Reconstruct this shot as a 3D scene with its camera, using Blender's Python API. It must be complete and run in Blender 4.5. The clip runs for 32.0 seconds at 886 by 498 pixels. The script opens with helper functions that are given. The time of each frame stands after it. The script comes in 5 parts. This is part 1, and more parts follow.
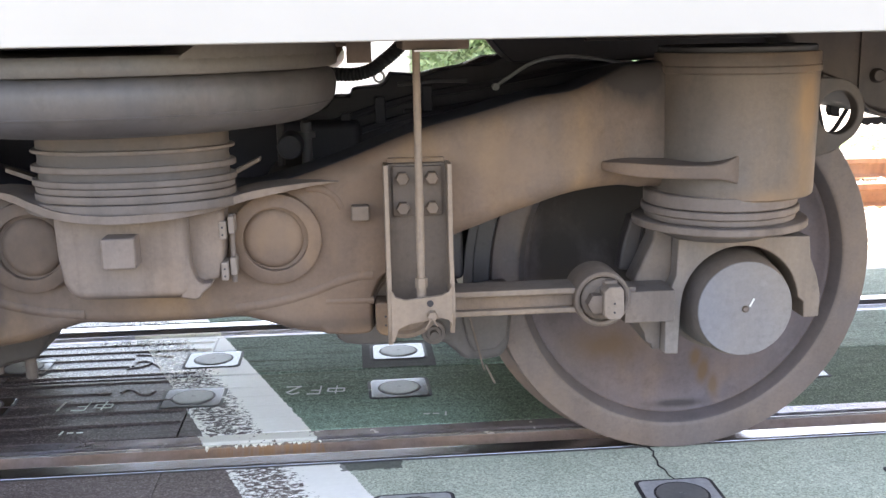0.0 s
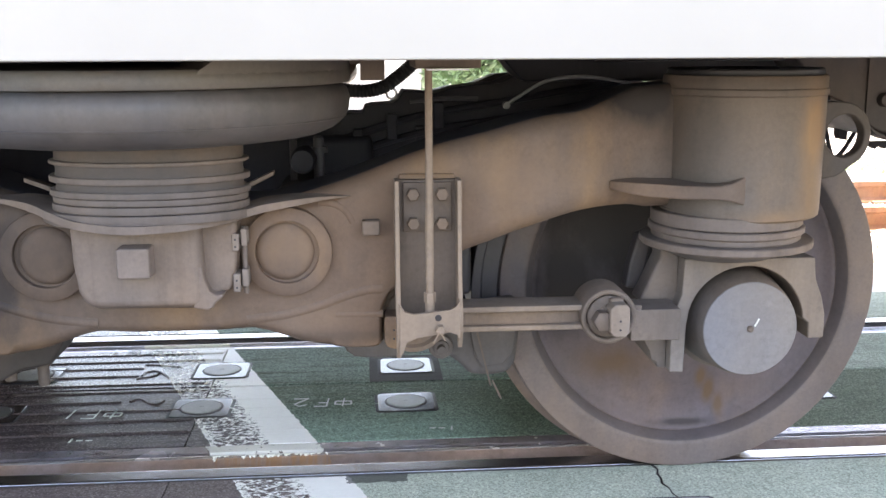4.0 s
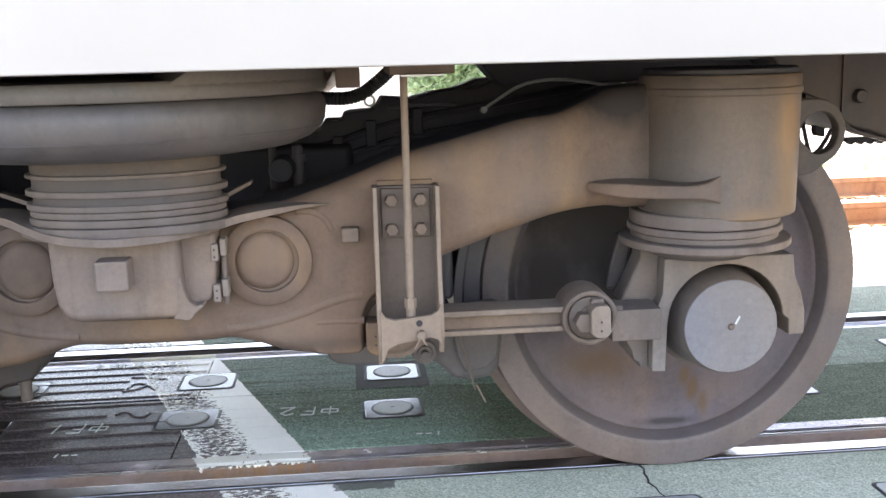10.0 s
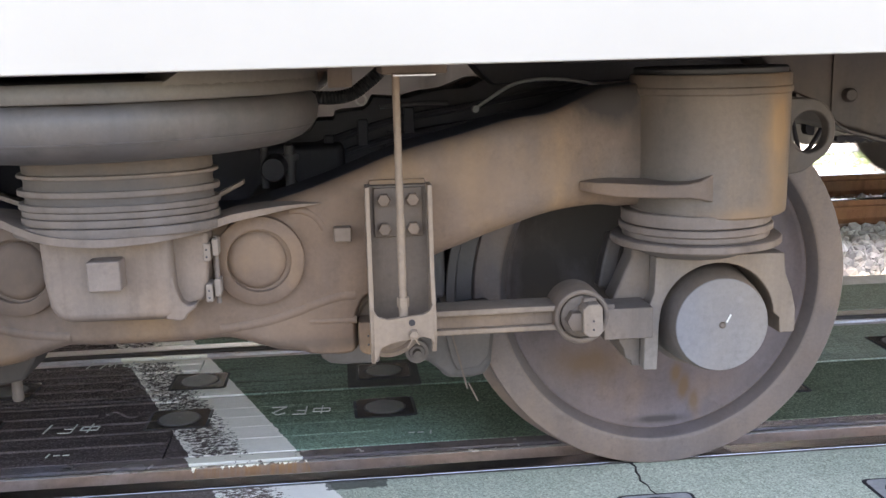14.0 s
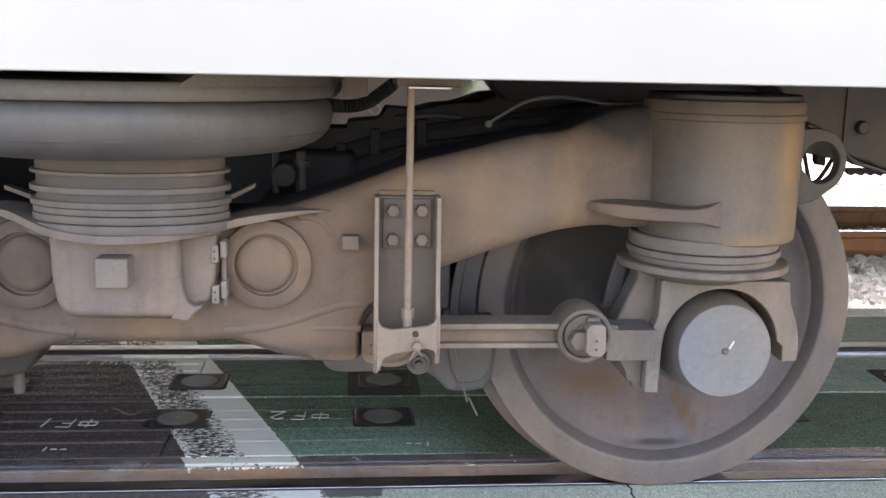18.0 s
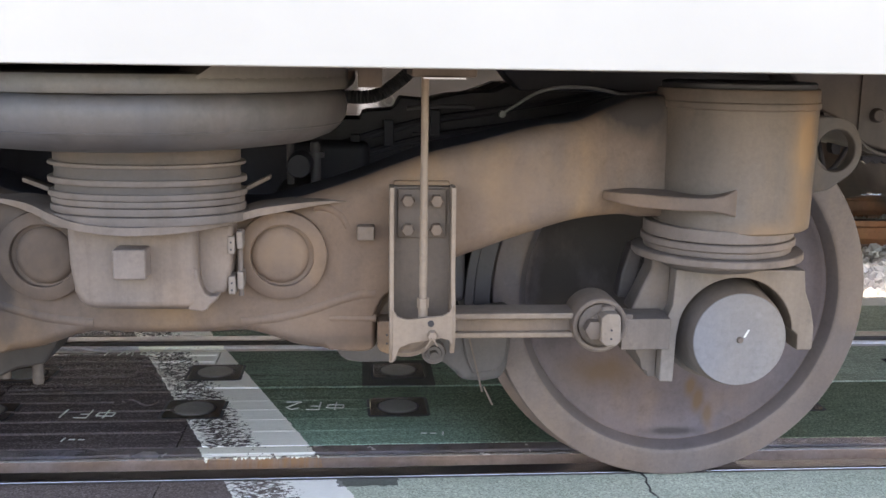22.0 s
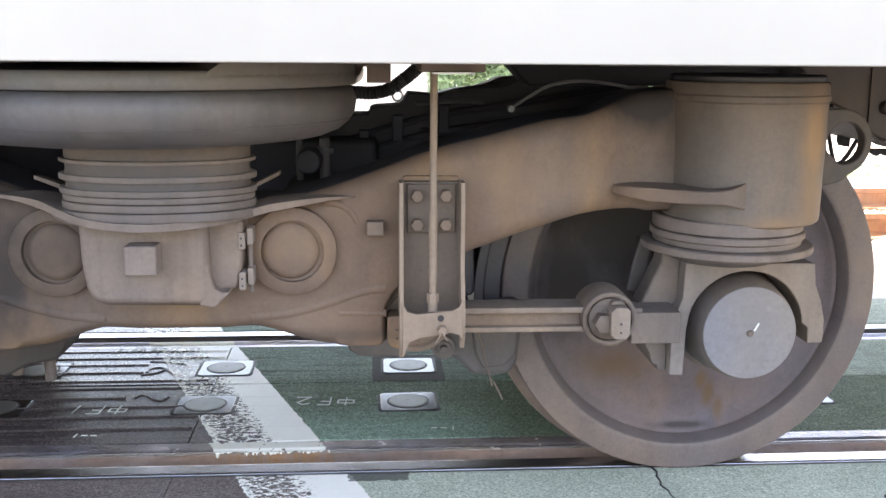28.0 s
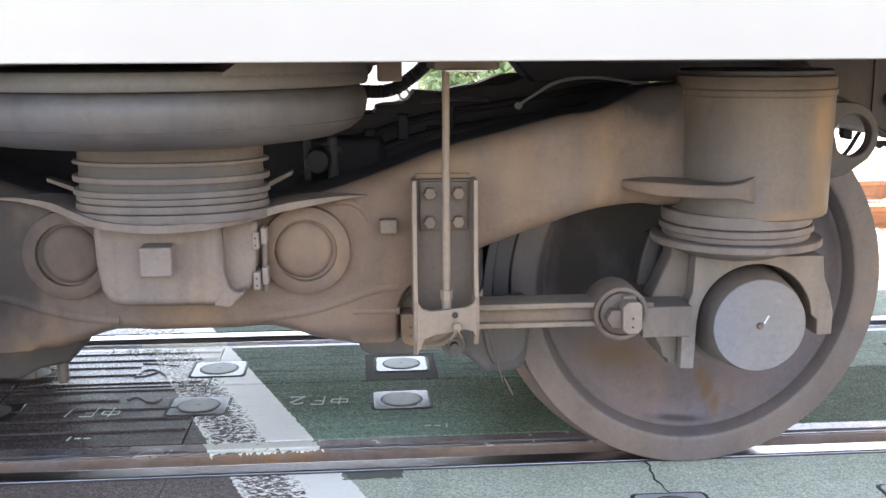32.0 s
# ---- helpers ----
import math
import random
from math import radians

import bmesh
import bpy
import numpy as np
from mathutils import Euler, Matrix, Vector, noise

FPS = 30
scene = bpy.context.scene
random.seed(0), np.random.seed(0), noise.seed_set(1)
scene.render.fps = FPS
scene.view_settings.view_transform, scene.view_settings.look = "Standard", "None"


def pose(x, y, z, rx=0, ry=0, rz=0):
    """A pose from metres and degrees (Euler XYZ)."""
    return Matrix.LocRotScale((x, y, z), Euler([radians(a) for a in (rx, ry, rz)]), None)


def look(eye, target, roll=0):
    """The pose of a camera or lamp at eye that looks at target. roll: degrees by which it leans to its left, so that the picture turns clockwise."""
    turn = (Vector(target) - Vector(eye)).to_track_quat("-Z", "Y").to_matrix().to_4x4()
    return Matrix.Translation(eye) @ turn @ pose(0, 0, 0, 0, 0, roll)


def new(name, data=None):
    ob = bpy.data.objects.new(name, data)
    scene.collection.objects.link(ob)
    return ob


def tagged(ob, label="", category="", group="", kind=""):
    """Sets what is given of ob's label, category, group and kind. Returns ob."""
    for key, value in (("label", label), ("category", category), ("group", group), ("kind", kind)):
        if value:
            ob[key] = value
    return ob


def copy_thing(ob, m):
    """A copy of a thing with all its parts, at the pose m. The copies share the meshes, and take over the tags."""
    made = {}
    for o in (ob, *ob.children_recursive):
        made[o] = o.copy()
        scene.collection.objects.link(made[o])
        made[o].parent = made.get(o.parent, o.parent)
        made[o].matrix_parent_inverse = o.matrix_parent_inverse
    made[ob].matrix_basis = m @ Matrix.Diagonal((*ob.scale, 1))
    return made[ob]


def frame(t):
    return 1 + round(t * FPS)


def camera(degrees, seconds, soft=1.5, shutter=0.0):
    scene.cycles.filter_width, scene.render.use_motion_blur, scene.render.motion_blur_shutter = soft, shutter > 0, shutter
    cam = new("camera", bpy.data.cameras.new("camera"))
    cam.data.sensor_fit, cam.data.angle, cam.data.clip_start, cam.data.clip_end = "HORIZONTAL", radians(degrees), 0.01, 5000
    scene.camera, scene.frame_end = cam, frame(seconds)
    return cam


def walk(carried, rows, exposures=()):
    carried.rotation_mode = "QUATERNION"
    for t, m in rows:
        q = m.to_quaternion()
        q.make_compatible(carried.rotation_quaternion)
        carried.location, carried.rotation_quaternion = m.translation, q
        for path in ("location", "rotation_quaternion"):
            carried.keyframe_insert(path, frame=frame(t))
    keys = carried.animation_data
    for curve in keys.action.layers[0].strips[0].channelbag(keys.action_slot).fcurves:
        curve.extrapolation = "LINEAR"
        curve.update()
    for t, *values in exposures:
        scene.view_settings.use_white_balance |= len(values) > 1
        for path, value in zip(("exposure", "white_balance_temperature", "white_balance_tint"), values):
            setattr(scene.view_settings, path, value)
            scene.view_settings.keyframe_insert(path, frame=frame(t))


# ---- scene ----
cam = camera(47.045, 32.0, soft=1.45, shutter=0.25)

PATH = [
    (0, -0.7161, -2.2168, 0.9549, 77.844, 1.074, -5.050),
    (0.5, -0.7157, -2.2137, 0.9544, 77.820, 0.767, -4.900),
    (1, -0.7144, -2.2136, 0.9550, 77.891, 0.740, -4.948),
    (1.5, -0.7164, -2.2198, 0.9560, 78.042, 0.537, -4.949),
    (2, -0.7187, -2.2280, 0.9559, 78.138, 0.479, -4.879),
    (2.5, -0.7228, -2.2359, 0.9590, 78.304, 0.148, -4.573),
    (3, -0.7213, -2.2399, 0.9594, 78.597, -0.034, -4.332),
    (3.5, -0.7203, -2.2404, 0.9588, 78.672, 0.263, -4.353),
    (5.5, -0.7159, -2.2422, 0.9599, 79.005, 0.054, -4.581),
    (6, -0.7159, -2.2456, 0.9583, 78.980, 0.332, -4.761),
    (6.5, -0.7137, -2.2462, 0.9619, 78.983, 1.375, -5.064),
    (7, -0.7104, -2.2456, 0.9621, 78.950, 1.594, -5.054),
    (7.5, -0.7096, -2.2433, 0.9614, 79.025, 1.376, -5.057),
    (8, -0.7112, -2.2443, 0.9621, 79.030, 1.194, -5.050),
    (8.5, -0.7108, -2.2473, 0.9621, 79.109, 1.159, -5.012),
    (9, -0.7098, -2.2452, 0.9625, 79.130, 1.056, -5.031),
    (9.5, -0.7068, -2.2463, 0.9616, 79.124, 1.447, -5.143),
    (10, -0.7044, -2.2451, 0.9588, 79.045, 1.441, -5.295),
    (10.5, -0.7052, -2.2434, 0.9589, 78.940, 1.591, -5.299),
    (11, -0.7026, -2.2438, 0.9594, 78.841, 1.557, -5.359),
    (11.5, -0.7029, -2.2421, 0.9601, 78.796, 1.423, -5.492),
    (12, -0.7035, -2.2431, 0.9614, 78.917, 1.082, -5.511),
    (12.5, -0.7051, -2.2467, 0.9612, 79.079, 1.057, -5.540),
    (13, -0.7082, -2.2469, 0.9608, 79.073, 0.941, -5.543),
    (13.5, -0.7083, -2.2473, 0.9608, 79.016, 1.445, -5.714),
    (14, -0.7077, -2.2469, 0.9610, 78.937, 1.454, -5.842),
    (14.5, -0.7091, -2.2466, 0.9645, 79.023, 1.128, -5.774),
    (16.5, -0.7088, -2.2494, 0.9649, 79.359, 0.426, -5.700),
    (17, -0.7079, -2.2490, 0.9652, 79.432, 0.466, -5.578),
    (17.5, -0.7099, -2.2494, 0.9625, 79.507, -0.043, -5.379),
    (18, -0.7122, -2.2507, 0.9641, 79.589, -1.212, -5.064),
    (18.5, -0.7114, -2.2525, 0.9618, 79.518, -1.070, -4.773),
    (19, -0.7133, -2.2531, 0.9606, 79.178, -0.848, -4.677),
    (19.5, -0.7109, -2.2520, 0.9592, 78.980, -0.652, -4.645),
    (20, -0.7097, -2.2529, 0.9580, 78.906, -0.585, -4.637),
    (20.5, -0.7123, -2.2544, 0.9598, 78.832, -0.652, -4.582),
    (21, -0.7126, -2.2548, 0.9632, 78.895, -0.870, -4.393),
    (21.5, -0.7149, -2.2583, 0.9608, 79.082, -0.993, -4.358),
    (22, -0.7171, -2.2570, 0.9630, 79.088, -0.820, -4.434),
    (22.5, -0.7190, -2.2573, 0.9619, 79.167, -0.950, -4.441),
    (23, -0.7201, -2.2566, 0.9616, 79.131, -0.729, -4.487),
    (23.5, -0.7172, -2.2570, 0.9625, 79.133, -0.740, -4.437),
    (24, -0.7160, -2.2586, 0.9609, 79.108, -0.697, -4.359),
    (24.5, -0.7142, -2.2590, 0.9610, 79.119, -0.709, -4.296),
    (25, -0.7164, -2.2584, 0.9602, 79.102, -0.651, -4.338),
    (25.5, -0.7167, -2.2574, 0.9606, 78.988, -0.685, -4.234),
    (27.5, -0.7159, -2.2599, 0.9657, 78.825, -0.383, -4.095),
    (28, -0.7182, -2.2604, 0.9630, 78.816, -0.422, -3.994),
    (28.5, -0.7188, -2.2617, 0.9613, 78.784, -0.373, -3.989),
    (29, -0.7190, -2.2621, 0.9610, 78.732, -0.351, -4.096),
    (29.5, -0.7190, -2.2611, 0.9610, 78.724, -0.021, -4.261),
    (30, -0.7178, -2.2615, 0.9631, 78.722, -0.097, -4.226),
    (30.5, -0.7193, -2.2642, 0.9634, 78.874, -0.299, -4.239),
    (31, -0.7255, -2.2646, 0.9625, 78.908, -0.330, -4.367),
    (31.5, -0.7183, -2.2662, 0.9619, 78.853, -0.021, -4.417),
    (32, -0.7142, -2.2655, 0.9622, 78.734, 0.273, -4.543),
]
EXPOSURE, KELVIN, TINT, SKY, SUN_POWER = 3.55, 8450, 15.5, 0.14, 2.0
walk(cam, [(t, pose(*row)) for t, *row in PATH], exposures=[(0, EXPOSURE, KELVIN, TINT), (32, EXPOSURE, KELVIN, TINT)])

# ---- world and sun ----
SUN = Vector((0.2, 0.15, 0.95)).normalized()
world = bpy.data.worlds.new("sky")
scene.world = world
world.use_nodes = True
wn = world.node_tree.nodes
sky = wn.new("ShaderNodeTexSky")
sky.sky_type = "NISHITA"
sky.sun_disc = False
sky.sun_elevation = math.asin(SUN.z)
sky.sun_rotation = math.atan2(SUN.x, SUN.y)
sky.air_density, sky.dust_density, sky.ozone_density = 1.0, 2.0, 1.0
wn["Background"].inputs["Strength"].default_value = SKY
world.node_tree.links.new(sky.outputs["Color"], wn["Background"].inputs["Color"])
sun_data = bpy.data.lights.new("sun", "SUN")
sun_data.energy, sun_data.angle, sun_data.color = SUN_POWER, radians(0.5), (1.0, 0.95, 0.87)
sun = new("sun", sun_data)
sun.matrix_basis = look(SUN * 40, (0, 0, 0))


# ---- materials ----
class Nodes:
    """A node material in short calls."""

    def __init__(self, name, rough=0.6, metal=0.0, old=None):
        self.m = old or bpy.data.materials.new(name)
        self.m.use_nodes = True
        self.t = self.m.node_tree
        self.b = self.t.nodes["Principled BSDF"]
        self.b.inputs["Roughness"].default_value = rough
        self.b.inputs["Metallic"].default_value = metal

    def node(self, kind, **inputs):
        n = self.t.nodes.new(kind)
        for key, value in inputs.items():
            slot = n.inputs[key.replace("_", " ")]
            if isinstance(value, bpy.types.NodeSocket):
                self.t.links.new(value, slot)
            else:
                slot.default_value = value
        return n

    def link(self, a, b):
        self.t.links.new(a, b)

    def coord(self, kind="Object"):
        return self.t.nodes.new("ShaderNodeTexCoord").outputs[kind]

    def place(self):
        return self.t.nodes.new("ShaderNodeNewGeometry").outputs["Position"]

    def stretch(self, vector, x=1.0, y=1.0, z=1.0):
        n = self.node("ShaderNodeMapping", Vector=vector)
        n.inputs["Scale"].default_value = (x, y, z)
        return n.outputs["Vector"]

    def grain(self, vector, scale, detail=4.0, rough=0.6):
        n = self.node("ShaderNodeTexNoise", Vector=vector, Scale=scale, Detail=detail, Roughness=rough)
        return n.outputs["Fac"]

    def ramp(self, fac, stops):
        n = self.node("ShaderNodeValToRGB", Fac=fac)
        e = n.color_ramp.elements
        while len(e) < len(stops):
            e.new(0.5)
        for slot, (at, c) in zip(e, stops):
            slot.position = at
            slot.color = (*c, 1.0) if isinstance(c, tuple) else (c, c, c, 1.0)
        return n.outputs["Color"]

    def mix(self, fac, a, b, how="MIX"):
        n = self.t.nodes.new("ShaderNodeMix")
        n.data_type, n.blend_type = "RGBA", how
        for index, value in ((0, fac), (6, a), (7, b)):
            if isinstance(value, bpy.types.NodeSocket):
                self.t.links.new(value, n.inputs[index])
            elif isinstance(value, tuple):
                n.inputs[index].default_value = (*value, 1.0)
            elif index:
                n.inputs[index].default_value = (value, value, value, 1.0)
            else:
                n.inputs[index].default_value = value
        return n.outputs[2]

    def math(self, how, a, b=0.0, clamp=False):
        n = self.t.nodes.new("ShaderNodeMath")
        n.operation, n.use_clamp = how, clamp
        for slot, value in zip(n.inputs, (a, b)):
            if isinstance(value, bpy.types.NodeSocket):
                self.t.links.new(value, slot)
            else:
                slot.default_value = value
        return n.outputs["Value"]

    def axes(self, vector):
        n = self.node("ShaderNodeSeparateXYZ", Vector=vector)
        return n.outputs["X"], n.outputs["Y"], n.outputs["Z"]

    def color(self, c):
        if isinstance(c, bpy.types.NodeSocket):
            self.link(c, self.b.inputs["Base Color"])
        else:
            self.b.inputs["Base Color"].default_value = (*c, 1.0)
        return self

    def rough(self, value):
        self.link(value, self.b.inputs["Roughness"])
        return self

    def bump(self, height, strength=0.3, distance=0.002):
        n = self.node("ShaderNodeBump", Height=height, Strength=strength, Distance=distance)
        self.link(n.outputs["Normal"], self.b.inputs["Normal"])
        return self


def dusty(name, c, dust, rust=(0.30, 0.17, 0.07), rusty=0.25, rough=0.75, fine=120.0, metal=0.0, warm=0.9, runs=0.75):
    """Painted or bare steel under brake dust: broad dusty clouds, a few rust stains, fine grain."""
    m = Nodes(name, rough, metal)
    v = m.coord()
    broad = m.grain(v, 5.0, 5.0, 0.62)
    fine_n = m.grain(v, fine, 3.0, 0.7)
    col = m.mix(m.ramp(broad, [(0.35, 0.0), (0.65, 1.0)]), c, dust)
    hue = m.ramp(m.grain(m.stretch(v, 1.0, 1.0, 0.7), 2.3, 3.0, 0.55), [(0.40, (0.93, 0.98, 1.06)), (0.62, (1.13, 1.0, 0.86))])
    col = m.mix(warm, col, hue, "MULTIPLY")
    spots = m.ramp(m.grain(m.stretch(v, 1.0, 1.0, 0.45), 7.0, 3.0, 0.55), [(0.52, 0.0), (0.76, rusty)])
    col = m.mix(spots, col, rust)
    pits = m.ramp(m.grain(v, 34.0, 5.0, 0.7), [(0.30, 0.72), (0.46, 1.0), (0.62, 1.0), (0.74, 1.22)])
    col = m.mix(0.6, col, pits, "MULTIPLY")
    streak = m.ramp(m.grain(m.stretch(v, 22.0, 22.0, 1.6), 1.0, 5.0, 0.65), [(0.3, 0.72), (0.5, 1.0), (0.72, 1.14)])
    col = m.mix(runs, col, streak, "MULTIPLY")
    grit = m.ramp(fine_n, [(0.3, 0.88), (0.7, 1.08)])
    col = m.mix(0.8, col, grit, "MULTIPLY")
    m.color(col)
    m.rough(m.math("ADD", m.math("MULTIPLY", broad, 0.25), rough - 0.12))
    m.bump(m.math("ADD", m.math("MULTIPLY", fine_n, 0.35), broad), 0.25, 0.003)
    return m.m


CASTING = dusty("dusty_grey_steel", (0.093, 0.075, 0.068), (0.137, 0.109, 0.095), rust=(0.218, 0.134, 0.077), rusty=0.32)
PALE = dusty("pale_dusty_steel", (0.145, 0.122, 0.110), (0.180, 0.148, 0.129), rust=(0.235, 0.164, 0.112), rusty=0.2)
COVER = dusty("grey_painted_cover", (0.139, 0.138, 0.153), (0.154, 0.152, 0.164), rusty=0.03, rough=0.6, runs=0.15)
WHEEL = dusty("wheel_steel", (0.107, 0.083, 0.081), (0.137, 0.106, 0.101), rust=(0.225, 0.150, 0.105), rusty=0.6, rough=0.6, runs=0.2)


def stained(name, c, dust, stains, stain, rough=0.6, rusty=0.25, grime_shade=()):
    """Dusty steel with a few stains of their own shape: (x, z, half width, half height, strength) in the part's space.
    Dark patches take the same form; some are shade put into the colour.
    """
    mat = dusty(name, c, dust, rusty=rusty, rough=rough, runs=0.35)
    m = Nodes(name, rough, 0.0, mat)
    old = m.b.inputs["Base Color"].links[0].from_socket
    v = m.coord()
    wob = m.math("MULTIPLY", m.math("SUBTRACT", m.grain(m.stretch(v, 11.0, 11.0, 7.0), 1.0, 5.0, 0.65), 0.5), 1.0)
    x, _, z = m.axes(v)
    col = old
    for cx, cz, w, h, k, tint in [(*q, stain) for q in stains] + [(*q, (0.024, 0.018, 0.017)) for q in grime_shade]:
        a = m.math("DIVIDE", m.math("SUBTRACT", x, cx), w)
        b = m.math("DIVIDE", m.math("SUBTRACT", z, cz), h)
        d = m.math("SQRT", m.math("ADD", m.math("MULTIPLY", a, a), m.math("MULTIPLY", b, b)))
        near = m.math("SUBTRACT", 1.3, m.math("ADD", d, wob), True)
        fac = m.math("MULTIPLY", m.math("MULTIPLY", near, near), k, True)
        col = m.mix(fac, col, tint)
    m.color(col)
    return mat


# Dark brown patches: left end, belly edge and beside the housing.
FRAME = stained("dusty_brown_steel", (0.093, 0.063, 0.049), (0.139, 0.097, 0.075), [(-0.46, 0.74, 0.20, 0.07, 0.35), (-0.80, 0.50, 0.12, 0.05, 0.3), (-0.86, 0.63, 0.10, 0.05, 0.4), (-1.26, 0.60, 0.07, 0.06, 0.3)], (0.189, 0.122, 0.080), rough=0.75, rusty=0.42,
                grime_shade=[(-1.40, 0.63, 0.23, 0.26, 1.1), (-1.25, 0.62, 0.09, 0.09, 0.45), (-1.34, 0.725, 0.13, 0.03, 0.8), (-0.23, 0.87, 0.14, 0.065, 1.2), (-0.165, 0.80, 0.05, 0.12, 0.45), (-0.75, 0.47, 0.25, 0.02, 0.4)])
# Upper dark patches hold the frame's shade in the colour; the lowest is a smear.
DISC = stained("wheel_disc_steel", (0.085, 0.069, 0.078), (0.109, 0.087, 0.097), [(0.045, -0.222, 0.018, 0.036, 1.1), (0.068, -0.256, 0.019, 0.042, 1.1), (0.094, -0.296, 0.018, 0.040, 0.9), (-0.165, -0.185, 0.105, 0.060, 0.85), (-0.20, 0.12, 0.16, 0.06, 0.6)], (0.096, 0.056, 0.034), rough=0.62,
               grime_shade=[(-0.05, 0.17, 0.37, 0.27, 1.9), (-0.27, 0.02, 0.10, 0.14, 1.4), (-0.10, -0.02, 0.12, 0.10, 0.7), (0.012, -0.334, 0.080, 0.010, 0.8)])
DISC.node_tree.nodes["Principled BSDF"].inputs["Specular IOR Level"].default_value = 0.32
# Dark left and top patches put the housing's shade into its colour.
HOUSING = stained("stained_spring_housing", (0.097, 0.077, 0.065), (0.119, 0.092, 0.076), [(0.052, 0.815, 0.040, 0.12, 0.85), (0.065, 0.70, 0.06, 0.07, 0.4), (-0.02, 0.66, 0.09, 0.03, 0.4)], (0.261, 0.146, 0.067), rough=0.6, grime_shade=[(-0.14, 0.82, 0.08, 0.13, 0.3), (-0.03, 0.89, 0.16, 0.03, 0.4)])
TOP_PLATE = dusty("dusty_grey_plate", (0.072, 0.070, 0.071), (0.095, 0.090, 0.087), rust=(0.102, 0.071, 0.057), rusty=0.4, rough=0.6, runs=0.3)
RUBBER = dusty("grey_dusty_rubber", (0.055, 0.054, 0.060), (0.072, 0.069, 0.073), rust=(0.113, 0.073, 0.062), rusty=0.35, rough=0.55, fine=60.0)
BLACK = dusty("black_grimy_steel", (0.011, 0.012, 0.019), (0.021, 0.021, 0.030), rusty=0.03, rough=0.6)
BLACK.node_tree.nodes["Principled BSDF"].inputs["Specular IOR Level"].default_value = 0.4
NAVY = dusty("dark_blue_grey_paint", (0.030, 0.029, 0.036), (0.051, 0.049, 0.057), rusty=0.0, rough=0.5)
UNDER = dusty("brown_grimy_underfloor", (0.032, 0.025, 0.026), (0.052, 0.042, 0.041), rusty=0.1, rough=0.6)
# Sides of the crossing rails, darker than the rails on ballast.
LIP = dusty("dark_greasy_steel", (0.050, 0.045, 0.045), (0.068, 0.059, 0.059), rusty=0.2, rough=0.5)
SHOE = dusty("grimy_grey_steel", (0.066, 0.056, 0.053), (0.092, 0.078, 0.073), rusty=0.15)
SLEEVE = dusty("dark_brown_rubber", (0.060, 0.049, 0.045), (0.085, 0.069, 0.061), rusty=0.15, runs=0.3)
LAYER = dusty("dull_brown_rubber", (0.054, 0.045, 0.042), (0.074, 0.062, 0.056), rusty=0.15, runs=0.3)
# Band on the wheel lip, a little darker than rim and disc.
BAND = dusty("dark_greasy_band", (0.069, 0.057, 0.061), (0.088, 0.072, 0.077), rusty=0.15, rough=0.55, runs=0.2)
GRIME = dusty("dark_grimy_steel", (0.021, 0.019, 0.020), (0.033, 0.029, 0.030), rusty=0.1)
SEAT = dusty("pale_brown_casting", (0.120, 0.092, 0.079), (0.171, 0.132, 0.111), rust=(0.244, 0.153, 0.095), rusty=0.38)
DIM = dusty("dull_dusty_steel", (0.081, 0.066, 0.061), (0.103, 0.084, 0.075), rust=(0.166, 0.110, 0.072), rusty=0.2)
RUST = dusty("rusty_steel", (0.22, 0.15, 0.12), (0.30, 0.21, 0.17), rusty=0.5, rough=0.72)
RUST_RAIL = dusty("orange_rusty_rail", (0.20, 0.092, 0.054), (0.27, 0.14, 0.085), rusty=0.3, rough=0.8)


def plain(name, c, rough=0.5, metal=0.0, scale=40.0, depth=0.12, bump=0.1):
    m = Nodes(name, rough, metal)
    n = m.grain(m.coord(), scale, 4.0, 0.6)
    shade = m.ramp(n, [(0.25, 1.0 - depth), (0.75, 1.0 + depth * 0.5)])
    m.color(m.mix(1.0, c, shade, "MULTIPLY"))
    m.bump(n, bump, 0.002)
    return m.m


STEEL = plain("polished_rail_steel", (0.58, 0.57, 0.62), 0.26, 1.0, 25.0, 0.1, 0.0)
DULL = plain("dull_rail_steel", (0.80, 0.78, 0.78), 0.38, 1.0, 25.0, 0.1, 0.0)
PLATE = plain("dark_glossy_plate", (0.025, 0.025, 0.029), 0.15, 0.0, 60.0, 0.25, 0.06)
PLATE.node_tree.nodes["Principled BSDF"].inputs["Specular IOR Level"].default_value = 0.34
PAD = plain("worn_grey_plate", (0.340, 0.340, 0.357), 0.4, 0.0, 60.0, 0.3, 0.06)
NOSING = plain("worn_steel_nosing", (0.30, 0.30, 0.33), 0.3, 1.0, 60.0, 0.2, 0.08)
CAP = plain("grey_steel_cap", (0.128, 0.129, 0.132), 0.42, 0.1, 90.0, 0.2, 0.1)
# Broad tone variation stands for soft reflections put into the paint.
WHITE = plain("white_car_paint", (0.405, 0.397, 0.383), 0.25, 0.0, 1.3, 0.10, 0.02)
HOSE = plain("black_rubber_hose", (0.016, 0.016, 0.018), 0.5, 0.0, 80.0, 0.2)
WIRE = plain("grey_hose", (0.15, 0.15, 0.155), 0.4, 0.0, 80.0, 0.2)
CHALK = plain("white_chalk", (0.612, 0.629, 0.612), 0.9, 0.0, 300.0, 0.35)
# Lighter than CONCRETE: light falling on the kerb is put into its colour.
PALE_CONCRETE = plain("bleached_concrete", (0.72, 0.71, 0.69), 0.85, 0.0, 18.0, 0.2, 0.3)
CONCRETE = plain("pale_concrete", (0.46, 0.45, 0.43), 0.85, 0.0, 18.0, 0.25, 0.3)
